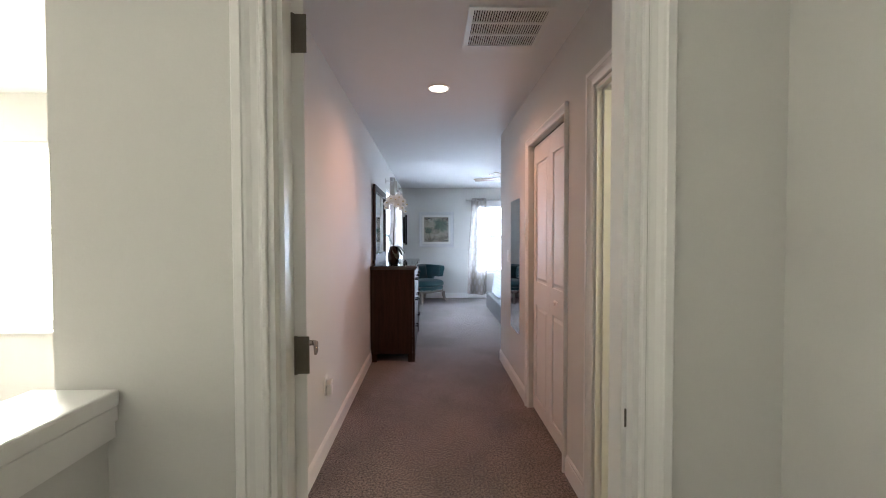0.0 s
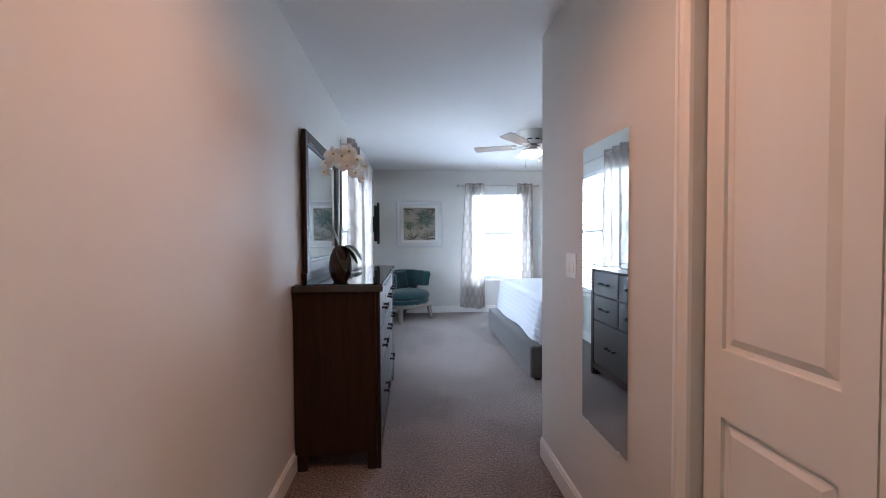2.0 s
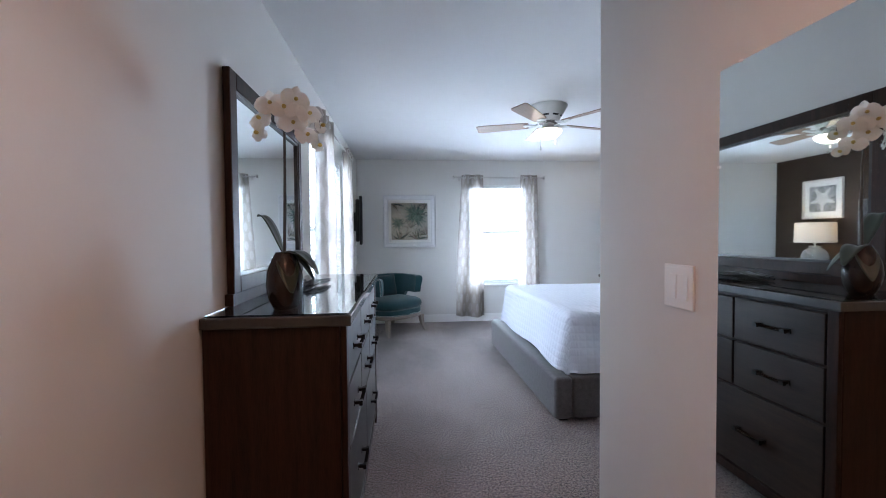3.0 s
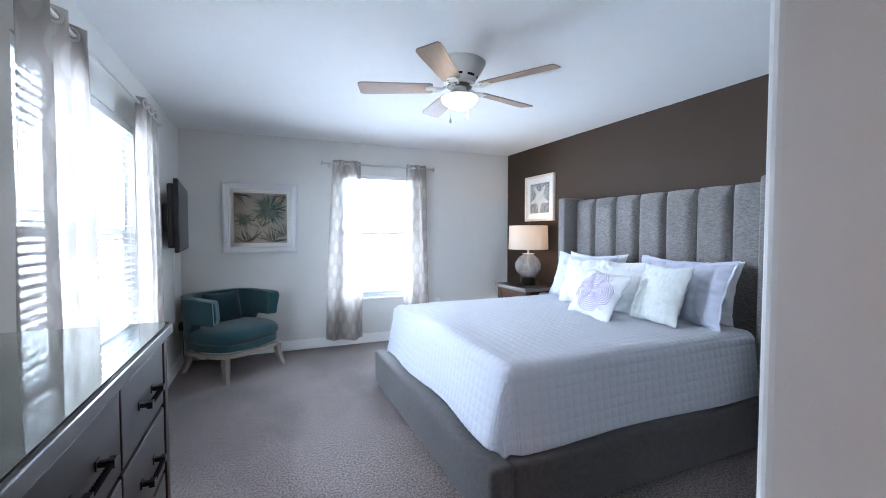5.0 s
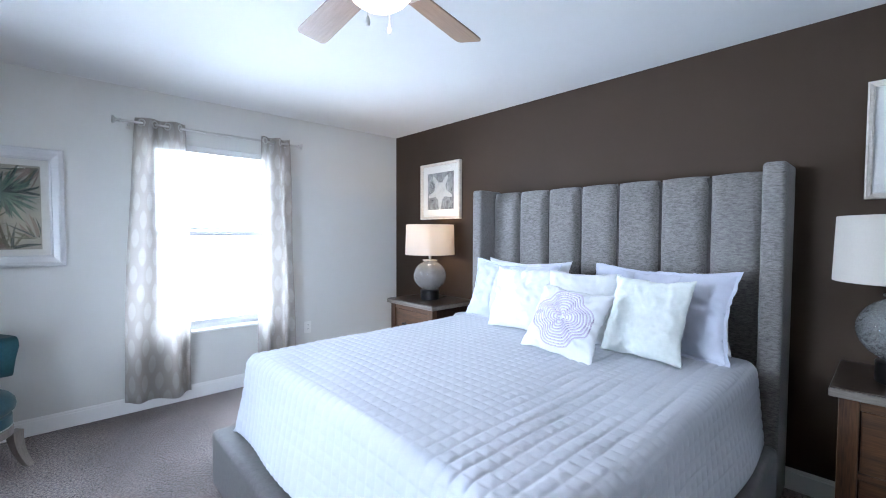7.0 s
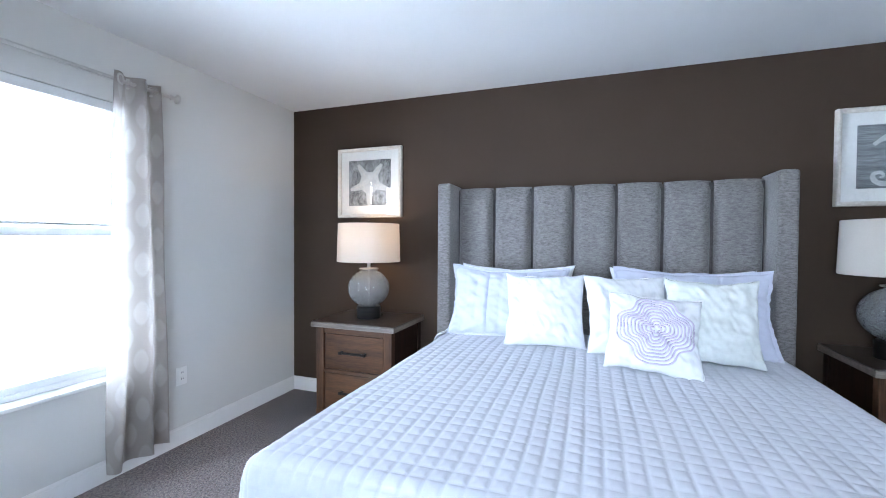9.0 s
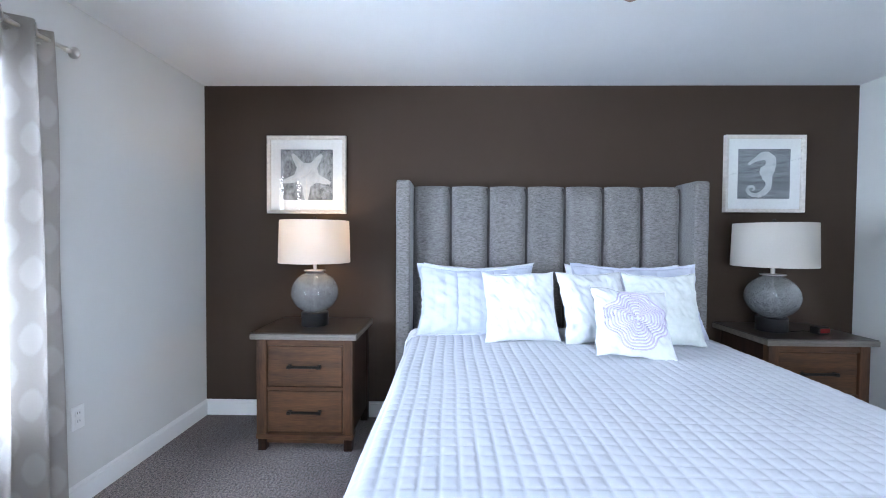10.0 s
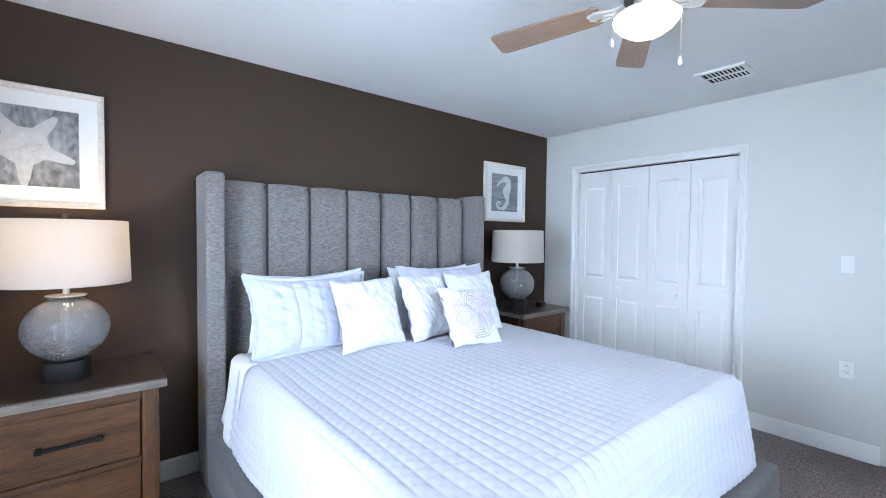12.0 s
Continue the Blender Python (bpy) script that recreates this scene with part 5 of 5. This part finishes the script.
o = sheet(bm, nU, nV, lambda u, v: arm_back(toward_ends(u), v, 0.0))
i_ = sheet(bm, nU, nV, lambda u, v: arm_back(toward_ends(u), v, 0.075))
for k in range(nU - 1):
    for q in (0, nV - 1):
        bm.faces.new((o[k][q], o[k + 1][q], i_[k + 1][q], i_[k][q]))
for q in range(nV - 1):
    for k in (0, nU - 1):
        bm.faces.new((o[k][q], o[k][q + 1], i_[k][q + 1], i_[k][q]))
part("backrest", bm, TEAL, chair, "curved wrap-around back and arms", bevel=0.012, seg=2, smooth=True)


def puffed(side):
    """One face of a soft square cushion in local x and z."""
    def f(u, v):
        s, q = 2 * u - 1, 2 * v - 1
        e = (max(0.0, 1 - abs(s) ** 3) * max(0.0, 1 - abs(q) ** 3)) ** 0.5
        return Vector((0.21 * s * (1 - 0.07 * (1 - q * q)), side * 0.065 * e, 0.19 * q * (1 - 0.07 * (1 - s * s)) + 0.006 * noise.noise(Vector((s * 2, q * 2, 4)))))
    return f


bm = bmesh.new()
sheet(bm, 25, 25, puffed(-1))
sheet(bm, 25, 25, puffed(1))
bmesh.ops.remove_doubles(bm, verts=bm.verts, dist=0.001)
part("back_cushion", bm, TEALD, chair, "dark teal loose back cushion", smooth=True).matrix_basis = pose(0.02, 0.175, 0.60, -12, 0, 0) @ Matrix.Diagonal((1, 1, 0.84, 1))
NAIL = mat("nickel_nailheads", (0.60, 0.62, 0.60), 0.3, 1.0, scale=30)
proto = None


def nail(p, n):
    global proto
    if proto is None:
        bm = lathe(bmesh.new(), [(0.0055, 0), (0.0045, 0.002), (0.001, 0.003)], 8)
        ob = part("nailhead", bm, NAIL, chair, smooth=True)
        proto = ob.data
    else:
        ob = new("nailhead", proto)
        ob.parent = chair
    ob.matrix_basis = Matrix.Translation(p) @ n.to_track_quat('Z', 'Y').to_matrix().to_4x4()


outl = d_outline(SW - 0.008, SD - 0.008, 150)
for k in range(150):
    x, y = outl[k]
    x2, y2 = outl[(k + 1) % 150]
    if y < 0.15:
        nn = Vector((y2 - y, -(x2 - x), 0)).normalized()
        nail(Vector((x, y, 0.262)), nn)
for u0 in (0.02, 0.98):
    for k in range(14):
        p = arm_back(u0, 0.05 + 0.9 * k / 13, 0.0)
        q = arm_back(u0, 0.05 + 0.9 * k / 13, 0.05)
        nail(p, (p - q).normalized())
for sgn in (0, 1):
    for k in range(16):
        u = 0.03 + 0.22 * k / 15
        u = 1 - u if sgn else u
        p, q = arm_back(u, 0.97, 0.0), arm_back(u, 0.97, 0.05)
        nail(p, (p - q).normalized())

# ---- ceiling fan ----
FANW = mat("satin_white_metal", (0.66, 0.66, 0.63), 0.35, 0.2, scale=20)
BLADE = wood("light_walnut_blade", (0.20, 0.125, 0.085), (0.34, 0.23, 0.165), 0.45, 0, 20)
BOWL = glow("frosted_lit_bowl", (1.0, 0.93, 0.82), 6.0)
fan = thing("ceiling_fan", pose(FAN[0], FAN[1], CEIL), "white ceiling fan with five walnut blades and lit bowl", "ceiling fan")
part("housing", lathe(bmesh.new(), [(0.160, 0), (0.166, -0.003), (0.166, -0.012), (0.156, -0.030), (0.132, -0.070), (0.108, -0.104), (0.101, -0.120), (0.101, -0.134), (0.092, -0.140), (0.05, -0.1405)], 48), FANW, fan, smooth=True)
for k in range(8):
    a0 = 2 * math.pi * k / 8
    slot = bmesh.new()
    sheet(slot, 7, 2, lambda u, v: Vector(((0.1095 + 0.008 * v) * math.cos(a0 + 0.5 * u), (0.1095 + 0.008 * v) * math.sin(a0 + 0.5 * u), -0.1045 + 0.0125 * v)))
    part("vent_slot", slot, BLACK, fan, "dark cooling slot")
part("flywheel", lathe(bmesh.new(), [(0.075, -0.141), (0.080, -0.144), (0.080, -0.152), (0.05, -0.155)], 40), STEEL, fan, "grey motor flywheel", smooth=True)
part("light_kit", lathe(bmesh.new(), [(0.046, -0.1555), (0.044, -0.160), (0.046, -0.172), (0.062, -0.190), (0.094, -0.204), (0.108, -0.209), (0.109, -0.216), (0.02, -0.218)], 40), FANW, fan, smooth=True)
bowl = part("light_bowl", lathe(bmesh.new(), [(0.112, -0.2185), (0.117, -0.224), (0.113, -0.236), (0.096, -0.256), (0.068, -0.276), (0.036, -0.289), (0.002, -0.293)], 40), BOWL, fan, "glowing frosted glass bowl", smooth=True)
bowl.visible_shadow = False
for k in range(5):
    az = radians(14 + 72 * k)
    R = Matrix.Rotation(az, 4, 'Z')
    arm = bmesh.new()
    for s in (-1, 1):
        tube(arm, [(0.085, s * 0.012, -0.152), (0.115, s * 0.018, -0.166), (0.150, s * 0.034, -0.168), (0.185, s * 0.036, -0.163), (0.215, s * 0.012, -0.162)], 0.006, 8)
    tube(arm, [(0.085, 0, -0.152), (0.12, 0, -0.172), (0.155, 0, -0.168)], 0.007, 8)
    box(arm, 0.15, 0.215, -0.03, 0.03, -0.166, -0.160)
    a = part("blade_iron", arm, FANW, fan, "ornate white blade bracket", smooth=True)
    a.matrix_basis = R
    bm = bmesh.new()
    pts = [(0.17, -0.045), (0.19, -0.055), (0.58, -0.069), (0.625, -0.067), (0.642, -0.055), (0.642, 0.055), (0.625, 0.067), (0.58, 0.069), (0.19, 0.055), (0.17, 0.045)]
    poly(bm, [(x, y, 0) for x, y in pts], 0.007, 2)
    bl = part("blade", bm, BLADE, fan, "walnut-toned fan blade", bevel=0.002)
    bl.matrix_basis = R @ Matrix.Translation((0, 0, -0.162)) @ pose(0, 0, 0, 11, 0, 0)
for x, y, l in ((-0.096, -0.073, 0.17), (0.095, 0.075, 0.085)):
    bm = cyl(bmesh.new(), (x, y, -0.212 - l), (x, y, -0.206), 0.0012, n=6)
    c = part("pull_chain", bm, CHROME, fan, "thin pull chain")
    part("pull_knob", lathe(bmesh.new(), [(0.002, 0.012), (0.006, 0.004), (0.009, -0.010), (0.006, -0.020), (0.001, -0.022)], 14, at=(x, y, -0.216 - l)), FANW, c, "teardrop pull knob", smooth=True)


# ---- ceiling vents and downlight ----
def grille(name, x0, x1, y0, y1, bands, pitch, label):
    cx, cy = (x0 + x1) / 2, (y0 + y1) / 2
    root = thing(name, pose(cx, cy, CEIL), label, "ceiling vent")
    w, h, f = x1 - x0, y1 - y0, 0.028
    part("backing", boxes((-w / 2 + f, w / 2 - f, -h / 2 + f, h / 2 - f, -0.003, -0.0005)), DARK, root)
    part("frame", boxes((-w / 2, -w / 2 + f, -h / 2, h / 2, -0.012, 0), (w / 2 - f, w / 2, -h / 2, h / 2, -0.012, 0), (-w / 2 + f, w / 2 - f, -h / 2, -h / 2 + f, -0.012, 0), (-w / 2 + f, w / 2 - f, h / 2 - f, h / 2, -0.012, 0)), PLASTIC, root)
    ih = h - 2 * f
    for k in range(1, bands):
        y = -ih / 2 + ih * k / bands
        part("crossbar", boxes((-w / 2 + f, w / 2 - f, y - 0.006, y + 0.006, -0.011, -0.004)), PLASTIC, root)
    me, x = None, -w / 2 + f + pitch
    while x < w / 2 - f - 0.004:
        if me is None:
            ob = part("slat", boxes((-0.0035, 0.0035, -ih / 2, ih / 2, -0.009, -0.0065)) if pitch < 0.02 else boxes((-0.0035, 0.0035, -ih / 2, ih / 2, -0.008, -0.0065)), PLASTIC, root)
            me = ob.data
        else:
            ob = new("slat", me)
            ob.parent = root
        ob.location = (x, 0, 0)
        ob.rotation_euler = (0, radians(28), 0)
        x += pitch
    return root


grille("return_air_vent", 0.432, 0.855, 2.118, 2.545, 3, 0.0125, "white slatted return-air grille in the hall ceiling")
grille("supply_vent", 1.615, 1.892, 5.11, 5.385, 2, 0.022, "white supply register with dark slots in the ceiling")
dl = thing("downlight", pose(0.306, 3.235, CEIL), "round recessed ceiling downlight, lit", "downlight")
part("trim_ring", lathe(bmesh.new(), [(0.086, 0), (0.088, -0.003), (0.080, -0.006), (0.068, -0.004), (0.066, 0)], 40, closed=True), PLASTIC, dl, smooth=True)
lens = part("lens", lathe(bmesh.new(), [(0.066, -0.001), (0.060, -0.004), (0.001, -0.005)], 40), glow("downlight_lens", (1.0, 0.88, 0.76), 12.0), dl, "glowing frosted lens", smooth=True)
lens.visible_shadow = False


# ---- pictures ----
MAT = mat("white_mat_board", (0.80, 0.79, 0.76), 0.8, scale=60, bump=0.1)
SILVERF = mat("silver_white_frame", (0.66, 0.66, 0.66), 0.35, 0.25, other=(0.56, 0.56, 0.57), scale=12, amount=0.4, stretch=(1, 1, 6))
WHITEWASH = wood("whitewashed_frame", (0.52, 0.46, 0.40), (0.74, 0.69, 0.63), 0.6, 1, 10)
PICGLASS = glass("picture_glass")


def framed(name, m, w, h, fw, border, frame_mat, ground, label):
    """A framed picture in local x and z, front towards -y."""
    root = thing(name, m, label, "framed picture")
    prof = ((0, 0), (0, -0.030), (0.08, -0.035), (0.30, -0.036), (0.42, -0.031), (0.80, -0.026), (0.88, -0.028), (1, -0.0245), (1, 0))
    for nm, turn in (("frame_side", 90), ("frame_side", -90), ("frame_top", 0), ("frame_bottom", 180)):
        across, up = (h, w) if abs(turn) == 90 else (w, h)
        bm = bmesh.new()
        ends = [[bm.verts.new((s * (across / 2 - fw * a - 0.0002), d, up / 2 - fw * a)) for a, d in prof] for s in (-1, 1)]
        bm.faces.new(ends[0]), bm.faces.new(ends[1])
        for k in range(len(prof)):
            k2 = (k + 1) % len(prof)
            bm.faces.new((ends[0][k], ends[0][k2], ends[1][k2], ends[1][k]))
        bm.transform(Matrix.Rotation(radians(turn), 4, 'Y'))
        part(nm, bm, frame_mat, root)
    part("mat_board", boxes((-w / 2 + fw, w / 2 - fw, -0.012, -0.004, -h / 2 + fw, h / 2 - fw)), MAT, root, "white mat board")
    b = fw + border
    part("print", boxes((-w / 2 + b, w / 2 - b, -0.0145, -0.0122, -h / 2 + b, h / 2 - b)), ground, root)
    g = part("glazing", boxes((-w / 2 + fw, w / 2 - fw, -0.0215, -0.0195, -h / 2 + fw, h / 2 - fw)), PICGLASS, root, "clear picture glass")
    g.visible_shadow = False
    return root


BEIGE = mat("beige_print_ground", (0.42, 0.39, 0.33), 0.8, other=(0.27, 0.27, 0.24), scale=7, fine=30, amount=0.5, bump=0)
art = framed("botanical_print", pose(0.371, YF - 0.002, 1.521), 0.776, 0.785, 0.078, 0.040, SILVERF, BEIGE, "botanical print of green agave plants in silver frame")
GREENS = [mat("agave_green", (0.022, 0.070, 0.060), 0.8, other=(0.085, 0.17, 0.14), scale=40, amount=0.6, bump=0), mat("agave_pale_green", (0.15, 0.23, 0.18), 0.8, other=(0.05, 0.11, 0.09), scale=40, amount=0.6, bump=0), mat("faded_leaf_olive", (0.16, 0.15, 0.10), 0.8, other=(0.07, 0.07, 0.05), scale=40, amount=0.6, bump=0), mat("faded_leaf_plum", (0.17, 0.13, 0.12), 0.8, other=(0.25, 0.20, 0.17), scale=40, amount=0.6, bump=0), mat("dark_leaf_shade", (0.018, 0.034, 0.032), 0.8, other=(0.035, 0.06, 0.055), scale=40, amount=0.6, bump=0)]


def blade_leaf(root, x, z, ang, ln, wd, y, material, bend=0.2):
    n = 8
    pts = []
    ca, sa = math.cos(radians(ang)), math.sin(radians(ang))
    for s in (1, -1):
        rng = range(n + 1) if s > 0 else range(n - 1, 0, -1)
        for k in rng:
            f = k / n
            r, w = ln * f, s * wd * math.sin(math.pi * min(1, 0.15 + 0.85 * f)) * (1 - 0.3 * f) + bend * ln * f * f
            px = min(max(x + r * ca - w * sa, -0.265), 0.265)
            pz = min(max(z + r * sa + w * ca, -0.275), 0.275)
            pts.append((px, y, pz))
    part("painted_leaf", poly(bmesh.new(), pts, 0.0006, 1), material, root)


rnd = random.Random(21)
y = -0.0152
# faded stalks and leaves along the foot and the corners of the print
for cx, cz, lo, hi, n in ((-0.13, -0.27, 20, 165, 14), (0.11, -0.27, 25, 160, 14), (0.25, -0.20, 90, 190, 9), (-0.25, 0.26, -80, 10, 8), (0.25, 0.26, 170, 260, 10), (0.0, -0.10, 30, 150, 6)):
    for k in range(n):
        y -= 0.000012
        blade_leaf(art, cx + rnd.uniform(-0.03, 0.03), cz, rnd.uniform(lo, hi), rnd.uniform(0.08, 0.20), rnd.uniform(0.005, 0.013), y, GREENS[2 + (k + n) % 3], rnd.uniform(-0.35, 0.35))
# two agave rosettes, dark outer leaves first, pale heart last
for cx, cz, R, n in ((-0.175, -0.03, 0.125, 46), (0.085, 0.095, 0.20, 96)):
    for k in range(n):
        y -= 0.000012
        f = k / n
        tone = 4 if k % 4 == 0 else (0 if rnd.random() > 0.25 + 0.5 * f else 1)
        blade_leaf(art, cx + rnd.uniform(-0.02, 0.02) * R / 0.2, cz + rnd.uniform(-0.02, 0.02), 137.5 * k + rnd.uniform(-12, 12), R * (1.08 - 0.72 * f) * rnd.uniform(0.82, 1.1), R * 0.062 * rnd.uniform(0.7, 1.15), y, GREENS[tone], rnd.uniform(-0.22, 0.22))

BARN = mat("grey_weathered_print", (0.06, 0.066, 0.07), 0.8, other=(0.36, 0.38, 0.39), scale=14, fine=60, amount=0.74, bump=0, stretch=(1, 1, 0.5))
BARNH = mat("grey_wood_grain_print", (0.08, 0.087, 0.092), 0.8, other=(0.27, 0.29, 0.30), scale=12, fine=60, amount=0.76, bump=0, stretch=(0.2, 1, 3.0))
PALE = mat("pale_print_ink", (0.66, 0.67, 0.66), 0.8, other=(0.36, 0.37, 0.37), scale=26, fine=150, amount=0.5, bump=0)
star = framed("starfish_print", pose(XB - 0.002, 8.607, 1.788, 0, 0, -90), 0.580, 0.565, 0.026, 0.072, WHITEWASH, BARN, "starfish print on weathered grey in whitewashed frame")
pts = []
for k in range(5):
    a = radians(269 + 72 * k)
    ca, sa = math.cos(a), math.sin(a)
    for r, s in ((0.085, -0.030), (0.15, -0.020), (0.185, -0.010), (0.185, 0.010), (0.15, 0.020), (0.085, 0.030)):
        pts.append((r * ca - s * sa, -0.0153, r * sa + s * ca))
part("starfish", poly(bmesh.new(), pts, 0.0007, 1), PALE, star, "pale starfish shape")
for k in range(5):
    a = radians(269 + 72 * k)
    part("arm_ridge", tube(bmesh.new(), [(0.01 * math.cos(a), -0.0155, 0.01 * math.sin(a)), (0.17 * math.cos(a), -0.0155, 0.17 * math.sin(a))], 0.0012, 5), WHITEWASH, star, "darker ridge line")
sea = framed("seahorse_print", pose(XB - 0.002, 5.313, 1.807, 0, 0, -90), 0.562, 0.550, 0.026, 0.072, WHITEWASH, BARNH, "seahorse print on grey wood grain in whitewashed frame")
body = [(-0.112, 0.066), (-0.07, 0.096), (-0.008, 0.128), (0.040, 0.108), (0.046, 0.062), (0.018, 0.020), (0.021, -0.027), (0.035, -0.07), (0.020, -0.112), (-0.027, -0.148), (-0.08, -0.150), (-0.112, -0.124), (-0.106, -0.096), (-0.078, -0.090), (-0.066, -0.110), (-0.082, -0.118)]
wid = [0.009, 0.013, 0.030, 0.036, 0.036, 0.054, 0.036, 0.022, 0.024, 0.019, 0.014, 0.012, 0.010, 0.009, 0.007, 0.004]
bm = bmesh.new()
prev = None
for k in range(0, 61):
    f = k / 4
    i = min(int(f), len(body) - 2)
    u = f - i
    P = [Vector((*body[max(0, min(len(body) - 1, i + q))], 0)) for q in (-1, 0, 1, 2)]
    c = 0.5 * ((2 * P[1]) + (P[2] - P[0]) * u + (2 * P[0] - 5 * P[1] + 4 * P[2] - P[3]) * u * u + (3 * P[1] - P[0] - 3 * P[2] + P[3]) * u ** 3)
    d = ((P[2] - P[0]) * 0.5 * (1 - u) + (P[3] - P[1]) * 0.5 * u).normalized()
    w = wid[i] * (1 - u) + wid[i + 1] * u
    w *= 1 + 0.10 * math.sin(k * 2.1)
    nrm = Vector((-d.y, d.x, 0)) * w
    yk = -0.0156 - 0.000012 * k
    a, b = bm.verts.new((c.x + nrm.x, yk, c.y + nrm.y)), bm.verts.new((c.x - nrm.x, yk, c.y - nrm.y))
    if prev:
        bm.faces.new((prev[0], a, b, prev[1]))
    prev = (a, b)
part("seahorse", bm, PALE, sea, "pale seahorse shape")
